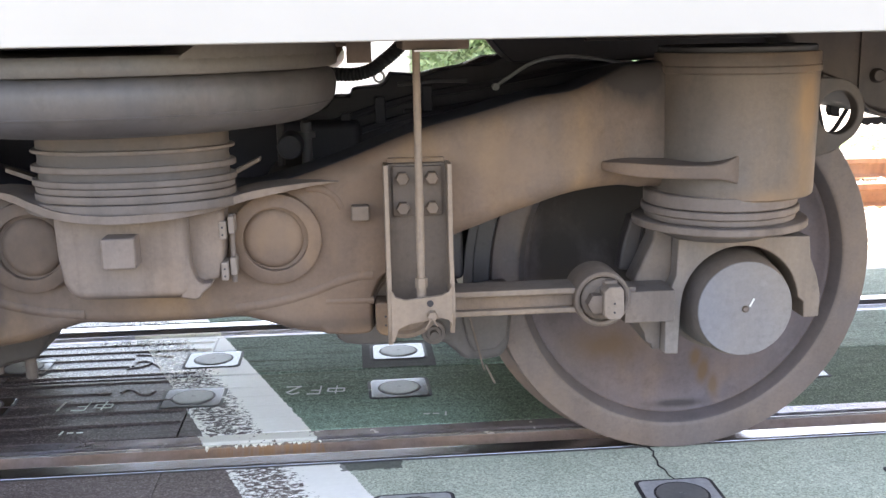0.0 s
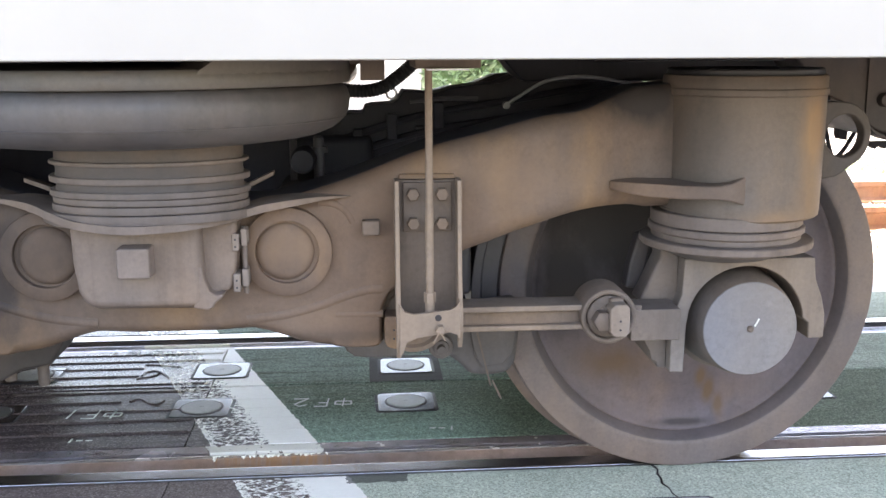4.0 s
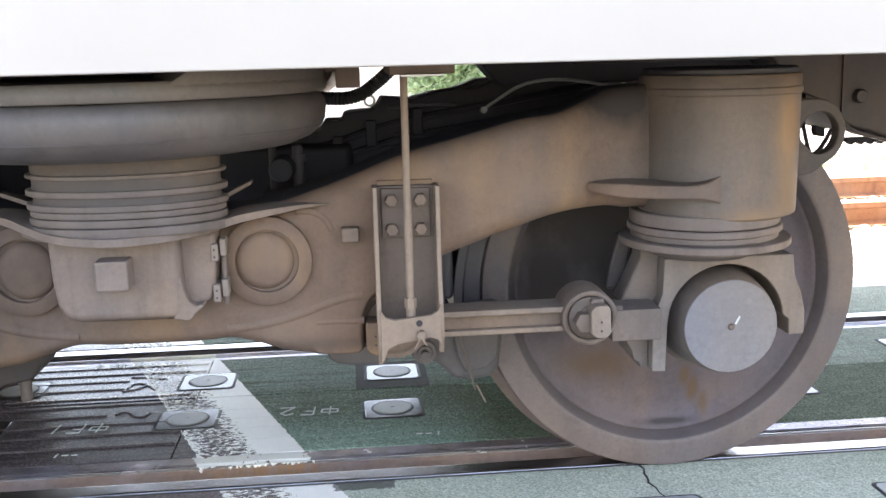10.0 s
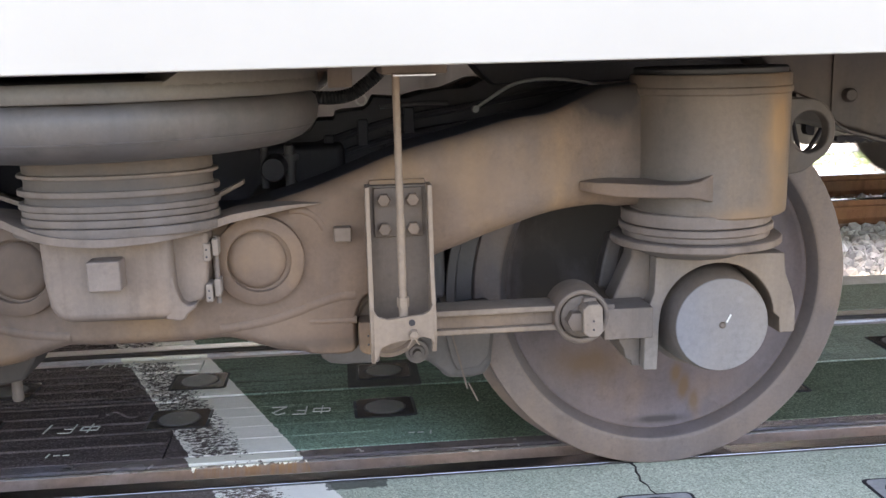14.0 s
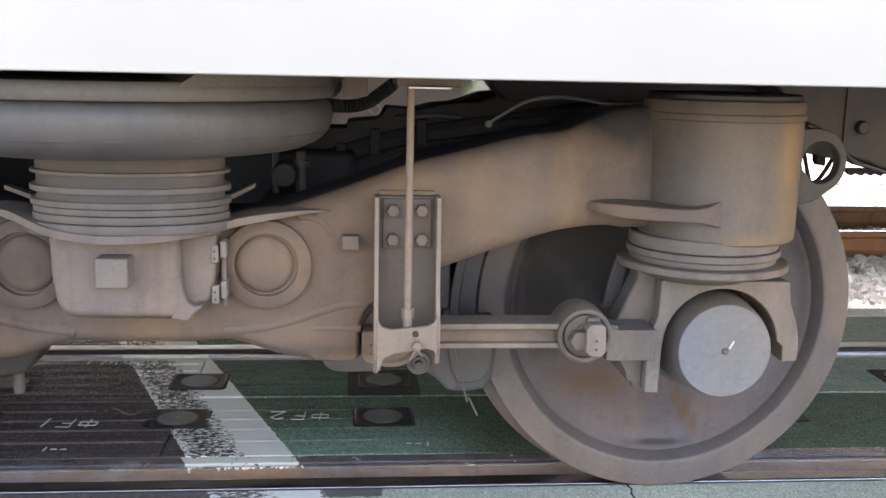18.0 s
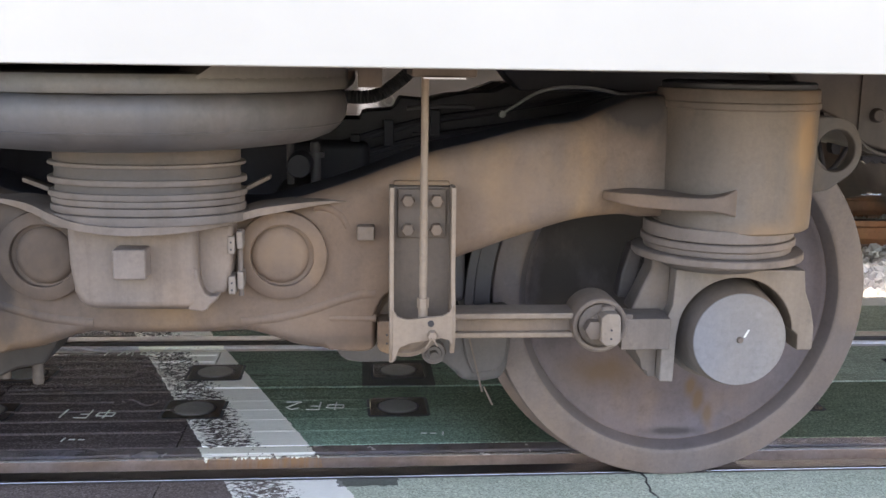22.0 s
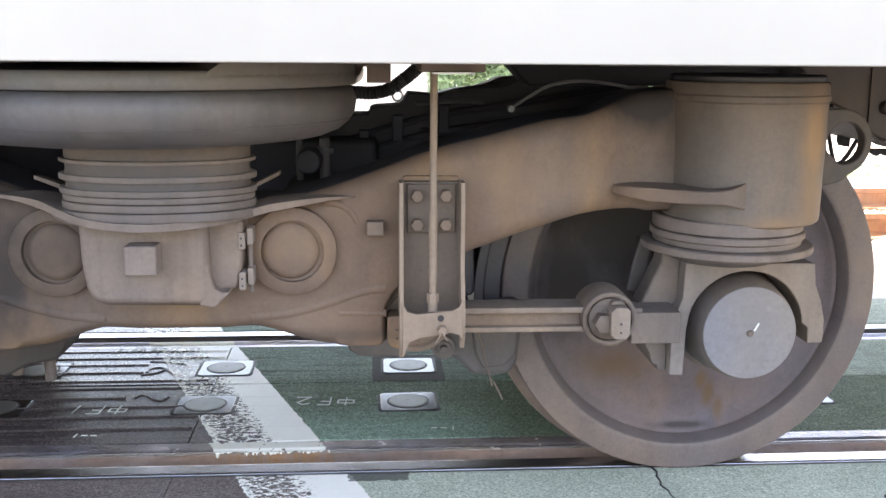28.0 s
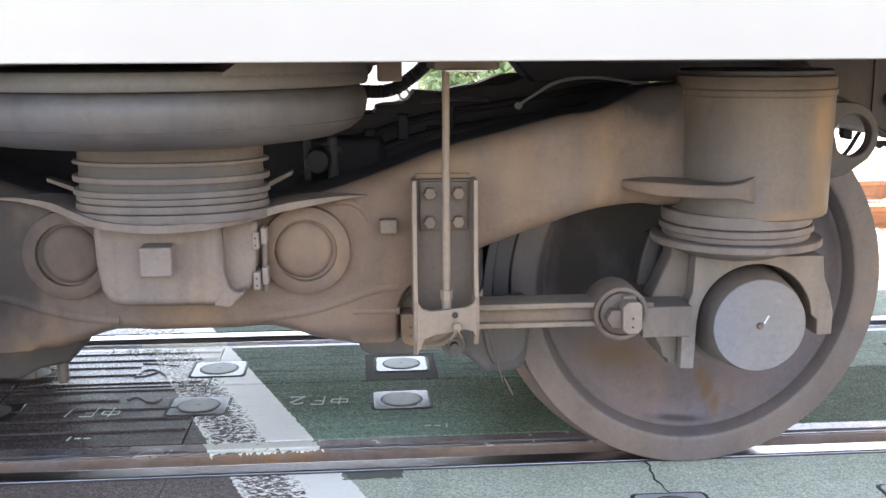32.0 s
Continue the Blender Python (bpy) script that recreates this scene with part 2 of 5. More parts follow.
# Kerb face in shade: the blue-grey shade is put into its colour.
SHADED_KERB = plain("blue_grey_concrete", (0.17, 0.195, 0.235), 0.85, 0.0, 18.0, 0.25, 0.3)
ASPHALT = plain("weathered_asphalt", (0.066, 0.064, 0.060), 0.9, 0.0, 90.0, 0.4, 0.5)
GROUND = plain("pale_gravel_ground", (0.36, 0.345, 0.32), 0.95, 0.0, 14.0, 0.35, 0.5)
LEAF = plain("hedge_leaves", (0.26, 0.34, 0.22), 0.55, 0.0, 6.0, 0.5, 0.1)
leaf_tree = LEAF.node_tree
glow = leaf_tree.nodes.new("ShaderNodeBsdfTranslucent")
glow.inputs["Color"].default_value = (0.50, 0.62, 0.42, 1.0)
both = leaf_tree.nodes.new("ShaderNodeMixShader")
both.inputs[0].default_value = 0.68
leaf_tree.links.new(leaf_tree.nodes["Principled BSDF"].outputs[0], both.inputs[1])
leaf_tree.links.new(glow.outputs[0], both.inputs[2])
leaf_tree.links.new(both.outputs[0], leaf_tree.nodes["Material Output"].inputs[0])
GLASS = plain("dark_window_glass", (0.03, 0.035, 0.04), 0.08, 0.0, 2.0, 0.1, 0.0)
TRAIN_WHITE = plain("cream_train_paint", (0.80, 0.78, 0.75), 0.4, 0.0, 3.0, 0.1, 0.03)
TRAIN_GREY = plain("grey_box_paint", (0.20, 0.19, 0.185), 0.55, 0.0, 6.0, 0.3, 0.05)
TRAIN_DARK = plain("dark_box_paint", (0.080, 0.078, 0.080), 0.55, 0.0, 6.0, 0.3, 0.05)


def ballast_material():
    m = Nodes("grey_ballast_stone", 0.9)
    r = m.t.nodes.new("ShaderNodeNewGeometry").outputs["Random Per Island"]
    col = m.ramp(r, [(0.0, (0.46, 0.455, 0.46)), (0.5, (0.62, 0.62, 0.62)), (0.9, (0.74, 0.74, 0.74)), (1.0, (0.58, 0.52, 0.46))])
    n = m.grain(m.place(), 70.0, 4.0)
    m.color(m.mix(0.7, col, m.ramp(n, [(0.3, 0.75), (0.7, 1.1)]), "MULTIPLY"))
    m.bump(n, 0.4, 0.004)
    return m.m


BALLAST = ballast_material()


def line_place(m, p):
    """How far to the green side of the white painted line a place lies, with a frayed edge."""
    x, y, _ = m.axes(p)
    wobble = m.math("MULTIPLY", m.math("SUBTRACT", m.grain(p, 55.0, 5.0, 0.75), 0.5), 0.022)
    return y, m.math("SUBTRACT", m.math("ADD", m.math("ADD", x, m.math("MULTIPLY", y, 0.373)), wobble), -0.790)


def between(m, value, low, high):
    return m.math("MULTIPLY", m.math("LESS_THAN", value, high), m.math("GREATER_THAN", value, low))


def panel_material():
    """Level-crossing rubber: dark and bare to one side of a worn white line, green granules to the other."""
    m = Nodes("crossing_rubber", 0.4)
    p = m.place()
    y, line = line_place(m, p)
    x, _, _ = m.axes(p)
    green_side = m.math("GREATER_THAN", line, 0.0)
    in_line = between(m, line, -0.262, 0.0)
    flakes = m.grain(m.stretch(p, 1.0, 1.5, 1.0), 62.0, 7.0, 0.78)
    worn = m.ramp(m.math("MULTIPLY", line, -3.8), [(0.30, 0.22), (0.46, 0.46), (0.60, 0.525), (0.88, 0.52), (1.0, 0.44)])
    solid = m.math("MULTIPLY", in_line, m.math("GREATER_THAN", flakes, worn))
    fine = m.grain(p, 210.0, 3.0, 0.85)
    broad = m.grain(p, 4.5, 5.0, 0.65)
    streak = m.grain(m.stretch(p, 2.2, 42.0, 1.0), 1.0, 5.0, 0.65)
    wavy = m.grain(m.stretch(p, 7.0, 120.0, 1.0), 1.0, 4.0, 0.6)
    cells = m.node("ShaderNodeTexVoronoi", Vector=p, Scale=280.0)
    speck = m.node("ShaderNodeSeparateColor", Color=cells.outputs["Color"]).outputs[0]
    speckle = m.ramp(speck, [(0.0, 0.35), (0.5, 0.95), (0.9, 1.3), (1.0, 1.7)])
    green = m.mix(m.ramp(broad, [(0.32, 0.0), (0.68, 1.0)]), (0.160, 0.228, 0.172), (0.280, 0.415, 0.330))
    green = m.mix(m.ramp(streak, [(0.47, 0.0), (0.70, 0.85)]), green, (0.088, 0.100, 0.074))
    green = m.mix(0.8, green, m.ramp(fine, [(0.34, 0.5), (0.66, 1.4)]), "MULTIPLY")
    green = m.mix(0.75, green, speckle, "MULTIPLY")
    dark = m.mix(m.ramp(streak, [(0.35, 0.0), (0.65, 1.0)]), (0.076, 0.061, 0.064), (0.121, 0.097, 0.102))
    dark = m.mix(m.ramp(broad, [(0.5, 0.0), (0.75, 0.5)]), dark, (0.112, 0.090, 0.088))
    dark = m.mix(0.6, dark, speckle, "MULTIPLY")
    white = m.mix(m.ramp(flakes, [(0.35, 0.0), (0.75, 1.0)]), (0.86, 0.835, 0.80), (0.94, 0.915, 0.885))
    outer = m.math("LESS_THAN", y, -0.02)
    # Paler green for the outer row.
    pale_green = m.mix(m.ramp(broad, [(0.3, 0.0), (0.7, 1.0)]), (0.42, 0.465, 0.385), (0.52, 0.56, 0.475))
    pale_green = m.mix(m.ramp(streak, [(0.55, 0.0), (0.75, 0.4)]), pale_green, (0.28, 0.30, 0.245))
    pale_green = m.mix(0.85, pale_green, m.ramp(fine, [(0.32, 0.72), (0.68, 1.2)]), "MULTIPLY")
    pale_green = m.mix(0.55, pale_green, speckle, "MULTIPLY")
    far_row = m.math("GREATER_THAN", y, 0.612)
    green = m.mix(m.math("MULTIPLY", far_row, 0.40), green, m.mix(0.8, (0.105, 0.120, 0.098), speckle, "MULTIPLY"))
    # Inner green turns paler towards +x, broken up by noise.
    paler_by_x = m.math("MULTIPLY", m.ramp(m.math("ADD", x, m.math("MULTIPLY", broad, 0.5)), [(0.10, 0.0), (0.62, 1.0)]), 0.55)
    green = m.mix(m.math("MAXIMUM", outer, paler_by_x), green, pale_green)
    bleached = m.math("MULTIPLY", m.ramp(m.math("ADD", y, m.math("MULTIPLY", broad, 0.12)), [(0.30, 1.0), (0.50, 0.0)]), m.ramp(m.math("ADD", x, 1.0), [(0.42, 1.0), (0.66, 0.0)]))
    pale = m.mix(0.7, m.mix(0.7, (0.265, 0.395, 0.325), speckle, "MULTIPLY"), m.ramp(fine, [(0.34, 0.6), (0.66, 1.3)]), "MULTIPLY")
    olive = m.mix(0.9, m.mix(m.ramp(broad, [(0.35, 0.0), (0.65, 1.0)]), (0.105, 0.138, 0.088), (0.145, 0.176, 0.122)), speckle, "MULTIPLY")
    olive = m.mix(0.8, olive, m.ramp(fine, [(0.36, 0.45), (0.66, 1.35)]), "MULTIPLY")
    dirty = m.math("ADD", 0.62, m.math("MULTIPLY", m.ramp(m.math("ADD", x, 1.0), [(0.42, 0.0), (0.60, 1.0)]), 0.26))
    inner_row = m.math("MULTIPLY", m.math("GREATER_THAN", y, 0.0), m.math("SUBTRACT", 1.0, far_row))
    green = m.mix(m.math("MULTIPLY", inner_row, dirty), green, m.mix(bleached, olive, pale))
    bare = m.math("MULTIPLY", between(m, x, -0.719, -0.503), between(m, y, 0.617, 0.866))
    green = m.mix(m.math("MULTIPLY", bare, 0.9), green, (0.062, 0.054, 0.054))
    dark = m.mix(m.math("MULTIPLY", outer, 0.75), dark, (0.225, 0.18, 0.175))
    dark = m.mix(m.math("MULTIPLY", outer, 0.6), dark, m.mix(1.0, dark, speckle, "MULTIPLY"))
    dark = m.mix(m.math("MULTIPLY", outer, m.ramp(streak, [(0.4, 0.0), (0.65, 0.6)])), dark, (0.11, 0.085, 0.075))
    ragged = m.math("MULTIPLY", m.math("SUBTRACT", m.grain(p, 22.0, 4.0, 0.7), 0.5), 0.06)
    tar = m.math("MULTIPLY", between(m, m.math("ADD", x, ragged), -0.775, -0.635), between(m, m.math("ADD", y, m.math("MULTIPLY", ragged, 0.6)), -0.090, -0.02))
    col = m.mix(solid, m.mix(green_side, dark, green), white)
    col = m.mix(m.math("MULTIPLY", tar, 0.85), col, (0.085, 0.085, 0.082))
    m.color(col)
    rough_dark = m.math("ADD", m.math("MULTIPLY", m.math("ADD", m.math("MULTIPLY", streak, 1.4), speck), 0.11), 0.11)
    rough = m.mix(green_side, rough_dark, 0.66)
    m.rough(m.mix(solid, rough, 0.42))
    m.link(m.mix(solid, m.mix(green_side, m.mix(far_row, 0.03, 0.20), 0.06), 0.25), m.b.inputs["Specular IOR Level"])
    grit = m.math("MULTIPLY", m.math("ADD", fine, m.math("MULTIPLY", speck, 0.6)), m.math("ADD", m.math("MULTIPLY", green_side, 0.92), 0.08))
    m.bump(m.math("ADD", grit, m.math("ADD", m.math("MULTIPLY", solid, 0.5), m.math("MULTIPLY", m.math("ADD", streak, wavy), m.math("ADD", m.math("MULTIPLY", green_side, -0.25), 0.60)))), 0.5, 0.0022)
    return m.m


def painted_steel(name, c, dust, rough, paint_from, metal, drips=1.0, holes=0.43):
    """The steel beside the groove, crossed by the white line, whose paint ends in rusty drips."""
    mat = dusty(name, c, dust, rust=(0.24, 0.14, 0.08), rusty=0.3, rough=rough)
    m = Nodes(name, rough, metal, mat)
    old = m.b.inputs["Base Color"].links[0].from_socket
    p = m.place()
    y, line = line_place(m, p)
    in_line = between(m, line, -0.275, 0.0)
    drip = m.math("MULTIPLY", m.grain(m.stretch(p, 60.0, 4.0, 4.0), 1.0, 4.0, 0.6), 0.06)
    edge = m.math("ADD", y, drip)
    painted = m.math("MULTIPLY", in_line, m.math("GREATER_THAN", edge, paint_from + 0.03))
    rusted = m.math("MULTIPLY", in_line, m.ramp(m.grain(m.stretch(p, 95.0, 6.0, 6.0), 1.0, 4.0, 0.6), [(0.40, 0.0), (0.57, 1.0)]))
    gaps = m.math("GREATER_THAN", m.grain(m.stretch(p, 1.0, 1.4, 1.0), 50.0, 5.0, 0.7), holes)
    rusted = m.math("MULTIPLY", rusted, drips)
    col = m.mix(rusted, old, (0.38, 0.20, 0.105))
    coat = m.math("MULTIPLY", painted, gaps)
    col = m.mix(coat, col, (0.84, 0.80, 0.72))
    m.color(col)
    bare = m.math("SUBTRACT", 1.0, m.math("MAXIMUM", coat, m.math("MULTIPLY", rusted, 0.9)), True)
    m.link(m.math("MULTIPLY", bare, metal), m.b.inputs["Metallic"])
    return mat


FILLER = painted_steel("brown_groove_steel", (0.295, 0.200, 0.164), (0.385, 0.276, 0.234), 0.34, 0.085, 0.3, 1.0, 0.43)
EDGE = painted_steel("worn_steel_edge", (0.344, 0.304, 0.328), (0.443, 0.400, 0.426), 0.24, 0.0, 0.65, 0.25, 0.37)
RIM_BAR = painted_steel("shiny_groove_edge", (0.377, 0.336, 0.336), (0.492, 0.448, 0.451), 0.24, 0.085, 0.65, 0.5, 0.40)
# Paler base than EDGE: a bright reflection is put into the colour.
FAR_EDGE = painted_steel("pale_worn_steel_edge", (0.558, 0.528, 0.566), (0.640, 0.600, 0.640), 0.35, 0.0, 0.4, 0.1, 0.36)
PANEL = panel_material()


# ---- mesh helpers ----
def mesh_of(name, bm, mats, angle=38):
    bmesh.ops.recalc_face_normals(bm, faces=bm.faces)
    me = bpy.data.meshes.new(name)
    bm.to_mesh(me)
    bm.free()
    for m in mats if isinstance(mats, (list, tuple)) else [mats]:
        me.materials.append(m)
    for f in me.polygons:
        f.use_smooth = True
    me.set_sharp_from_angle(angle=radians(angle))
    return me


def part(name, bm, material, parent=None, label="", bevel=0.0, segments=2, at=None):
    """One mesh object, under its thing or part."""
    me = bm if isinstance(bm, bpy.types.Mesh) else mesh_of(name, bm, material)
    ob = new(name, me)
    ob.parent = parent
    if at is not None:
        ob.matrix_basis = at
    if label:
        ob["label"] = label
    if bevel:
        mod = ob.modifiers.new("bevel", "BEVEL")
        mod.width, mod.segments, mod.limit_method, mod.angle_limit = bevel, segments, "ANGLE", radians(35)
        mod.harden_normals = True
    return ob


def thing(name, label, category, at=None, group="", kind=""):
    ob = new(name)
    ob.empty_display_size = 0.2
    if at is not None:
        ob.matrix_basis = at
    return tagged(ob, label, category, group, kind)


def box(x0, x1, y0, y1, z0, z1, bm=None):
    bm = bm or bmesh.new()
    v = [bm.verts.new((x, y, z)) for x in (x0, x1) for y in (y0, y1) for z in (z0, z1)]
    for f in ((0, 1, 3, 2), (4, 6, 7, 5), (0, 4, 5, 1), (2, 3, 7, 6), (0, 2, 6, 4), (1, 5, 7, 3)):
        bm.faces.new([v[i] for i in f])
    return bm


def prism(outline, y0, y1, bm=None):
    """An outline in x and z, run from y0 to y1."""
    bm = bm or bmesh.new()
    rings = [[bm.verts.new((x, y, z)) for x, z in outline] for y in (y0, y1)]
    n = len(outline)
    for i in range(n):
        bm.faces.new((rings[0][i], rings[0][(i + 1) % n], rings[1][(i + 1) % n], rings[1][i]))
    bm.faces.new(rings[0])
    bm.faces.new(rings[1][::-1])
    return bm


def along_x(outline, x0, x1, bm=None):
    """An outline in y and z, run from x0 to x1."""
    bm = bm or bmesh.new()
    rings = [[bm.verts.new((x, y, z)) for y, z in outline] for x in (x0, x1)]
    n = len(outline)
    for i in range(n):
        bm.faces.new((rings[0][i], rings[0][(i + 1) % n], rings[1][(i + 1) % n], rings[1][i]))
    bm.faces.new(rings[0])
    bm.faces.new(rings[1][::-1])
    return bm


def lathe(profile, axis="z", center=(0, 0, 0), seg=48, bm=None):
    """Rows of radius and height, turned about an axis."""
    bm = bm or bmesh.new()
    c = Vector(center)
    rings = []
    for r, h in profile:
        ring = []
        for i in range(seg if r > 1e-6 else 1):
            a = 2 * math.pi * i / seg
            p = (r * math.cos(a), r * math.sin(a), h) if axis == "z" else (r * math.cos(a), h, r * math.sin(a)) if axis == "y" else (h, r * math.cos(a), r * math.sin(a))
            ring.append(bm.verts.new(c + Vector(p)))
        rings.append(ring)
    for a, b in zip(rings, rings[1:]):
        for i in range(seg):
            if len(a) == 1 and len(b) == 1:
                continue
            if len(a) == 1:
                bm.faces.new((a[0], b[i], b[(i + 1) % seg]))
            elif len(b) == 1:
                bm.faces.new((a[i], a[(i + 1) % seg], b[0]))
            else:
                bm.faces.new((a[i], a[(i + 1) % seg], b[(i + 1) % seg], b[i]))
    return bm


def curve(points, n=6):
    """A smooth line through the points."""
    p = [Vector(q) for q in points]
    p = [2 * p[0] - p[1], *p, 2 * p[-1] - p[-2]]
    out = []
    for a, b, c, d in zip(p, p[1:], p[2:], p[3:]):
        for k in range(n):
            t = k / n
            out.append(0.5 * (2 * b + (c - a) * t + (2 * a - 5 * b + 4 * c - d) * t * t + (3 * b - a - 3 * c + d) * t ** 3))
    return [*out, p[-2]]


def tube(points, r, seg=10, bm=None, ribs=0.0):
    bm = bm or bmesh.new()
    pts = [Vector(p) for p in points]
    rings = []
    side = None
    for i, p in enumerate(pts):
        d = (pts[min(i + 1, len(pts) - 1)] - pts[max(i - 1, 0)]).normalized()
        side = (side - d * side.dot(d)).normalized() if side else d.orthogonal().normalized()
        up = d.cross(side)
        rr = r + (ribs if i % 2 else 0.0)
        rings.append([bm.verts.new(p + rr * (side * math.cos(2 * math.pi * k / seg) + up * math.sin(2 * math.pi * k / seg))) for k in range(seg)])
    for a, b in zip(rings, rings[1:]):
        for k in range(seg):
            bm.faces.new((a[k], a[(k + 1) % seg], b[(k + 1) % seg], b[k]))
    bm.faces.new(rings[0])
    bm.faces.new(rings[-1])
    return bm


def strip(points, thick, y0, y1, bm=None):
    """A bent plate: a line in x and z with thickness below it, run from y0 to y1."""
    upper = [(x, z) for x, z in points]
    return prism(upper + [(x, z - thick) for x, z in reversed(upper)], y0, y1, bm)


def hexagon(r, y0, y1, center):
    return lathe([(0, y0), (r * 0.86, y0), (r, y0 + 0.0015), (r, y1)], "y", center, 6)


def arc(cx, cz, r, a0, a1, n=16):
    return [(cx + r * math.cos(radians(a0 + (a1 - a0) * i / n)), cz + r * math.sin(radians(a0 + (a1 - a0) * i / n))) for i in range(n + 1)]


# ---- the ground and the crossing ----
def ground_sheet():
    bm = bmesh.new()
    edge = [-400, -120, -40, -15, -8, -4, 0, 4, 8, 15, 40, 120, 400]
    grid = [[bm.verts.new((x, y, -0.26)) for x in edge] for y in edge]
    for a, b in zip(grid, grid[1:]):
        for i in range(len(edge) - 1):
            bm.faces.new((a[i], a[i + 1], b[i + 1], b[i]))
    return tagged(part("ground", bm, GROUND), "pale sunlit gravel ground beyond the tracks", "ground", kind="structure")


ground_sheet()
road = part("road", box(-9, 9, -14, -0.70, -0.26, -0.012), ASPHALT, bevel=0.01)
tagged(road, "grey asphalt road leading up to the level crossing", "road", kind="structure")
tagged(part("ballast_bed", box(-40, 40, 1.72, 6.6, -0.26, -0.19), BALLAST), "grey stone ballast bed between the tracks", "ballast", kind="structure")
tagged(part("crossing_base", box(-9, 9, -0.70, 1.70, -0.26, -0.075), BLACK), "dark base under the crossing panels", "base", kind="structure")

RAIL = [(-0.0325, -0.006), (-0.0305, -0.0012), (-0.0275, 0.0), (0.0275, 0.0), (0.0305, -0.0012), (0.0325, -0.006), (0.031, -0.036),
        (0.0085, -0.05), (0.0075, -0.118), (0.02, -0.132), (0.0635, -0.142), (0.0635, -0.153), (-0.0635, -0.153), (-0.0635, -0.142),
        (-0.02, -0.132), (-0.0075, -0.118), (-0.0085, -0.05), (-0.031, -0.036)]


NEAR, FAR = 0.0, 1.132


def rail(y, side_material, label):
    """A rail with its polished running band as a part of its own."""
    ob = thing("rail", label, "rail", pose(0, y - (0.011 if y == NEAR else 0.0), 0), group="rails")
    s = 1 if y in (0.0, 3.66) else -1
    part("rail_body", along_x([(a, b - (0.0035 if b > -0.002 else 0.0)) for a, b in RAIL], -40, 40), side_material, ob, "rust-brown rail section")
    part("running_band", along_x([(s * a, b) for a, b in ((-0.0275, -0.003), (-0.0265, -0.0012), (-0.0245, -0.0003), (-0.022, 0.0), (-0.0215, 0.0), (0.0215, 0.0), (0.022, 0.0), (0.0245, -0.0004), (0.0264, -0.0014), (0.0275, -0.003))], -40, 40), DULL if y == FAR else STEEL, ob, "polished running band")
    return ob


rail(NEAR, LIP, "polished steel rail set into the level crossing")
rail(FAR, LIP, "polished steel rail set into the level crossing")
rail(3.66, RUST_RAIL, "orange-rusted rail on stone ballast")
rail(4.79, RUST_RAIL, "orange-rusted rail on stone ballast")


def sleeper():
    prof = [(3.0, -0.28), (5.45, -0.28), (5.43, -0.16), (3.02, -0.16)]
    bm = along_x(prof, -0.11, 0.11)
    ob = thing("sleeper", "grey concrete sleeper half buried in ballast", "sleeper", pose(-20, 0, 0), group="sleepers")
    part("beam", bm, CONCRETE, ob, bevel=0.012)
    for y in (3.66, 4.79):
        for s in (-1, 1):
            part("rail_clip", box(-0.05, 0.05, y + s * 0.066, y + s * 0.10, -0.16, -0.138), RUST, ob, bevel=0.006)
    return ob


first_sleeper = sleeper()
for k in range(1, 60):
    copy_thing(first_sleeper, pose(-20 + 0.62 * k, 0, 0))


def flangeway(y, s):
    """The rusty steel filler beside a rail, towards the middle of the track."""
    prof = [(0.030, -0.075), (0.030, -0.047), (0.050, -0.034), (0.058, -0.022), (0.070, -0.0115), (0.0795, -0.0052), (0.084, -0.0036), (0.0975, -0.012), (0.0985, -0.018), (0.0985, -0.075)]
    bm = along_x([(y + s * a, b) for a, b in prof], -9, 9)
    ob = tagged(part("flangeway_filler", bm, FILLER if s > 0 else FAR_EDGE), "rust-brown steel strip lining the wheel groove", "steel strip", group="groove strips")
    bar = [(0.0815, -0.0055), (0.0830, -0.0028), (0.0860, -0.0012), (0.0900, -0.0008), (0.0940, -0.0018), (0.0970, -0.0045), (0.0982, -0.0100), (0.0982, -0.0180), (0.0815, -0.0180)]
    part("nosing_bar", along_x([(y + s * a, b) for a, b in bar], -9, 9), RIM_BAR if s > 0 else FAR_EDGE, ob, "worn shiny upper edge")
    return ob


flangeway(NEAR, 1)
flangeway(FAR, -1)

# Crossing panels: rubber slabs with long ribs, butted at regular joints.
PITCH, JOINT = 0.556, -0.064
ROWS = [(-0.700, -0.047), (0.163, 0.604), (0.617, 0.983), (1.180, 1.545)]


RIBS = {0.163: (0.256, 0.341, 0.417, 0.491, 0.572), 0.617: (0.638, 0.718, 0.792, 0.862, 0.932)}
SHORT = (0.491, 0.718, 0.792)      # ribs that stop short of the moulded signs


def panel_mesh(y0, y1):
    """A slab from y0 to y1, one pitch long, with rounded edges."""
    prof = [(y0, -0.075), (y0, -0.0040), (y0 + 0.0008, -0.003)]
    prof += [(y0 + (y1 - y0) * k / 8, -0.003 + 0.0003 * math.sin(2.1 * k)) for k in range(1, 8)]
    prof += [(y1 - 0.002, -0.003), (y1, -0.0055), (y1, -0.075)]
    return mesh_of("panel", along_x(prof, 0.0, PITCH - 0.004), PANEL)


def rib_shape(height, wide, length):
    """A low rounded rib, running along x."""
    base = -0.0036
    rise = [(0.0, 0.0), (0.18, 0.62), (0.36, 1.0), (0.64, 1.0), (0.82, 0.62), (1.0, 0.0)]
    return mesh_of("rib", along_x([(wide * a, base + height * b) for a, b in rise], 0.006, length), PANEL)


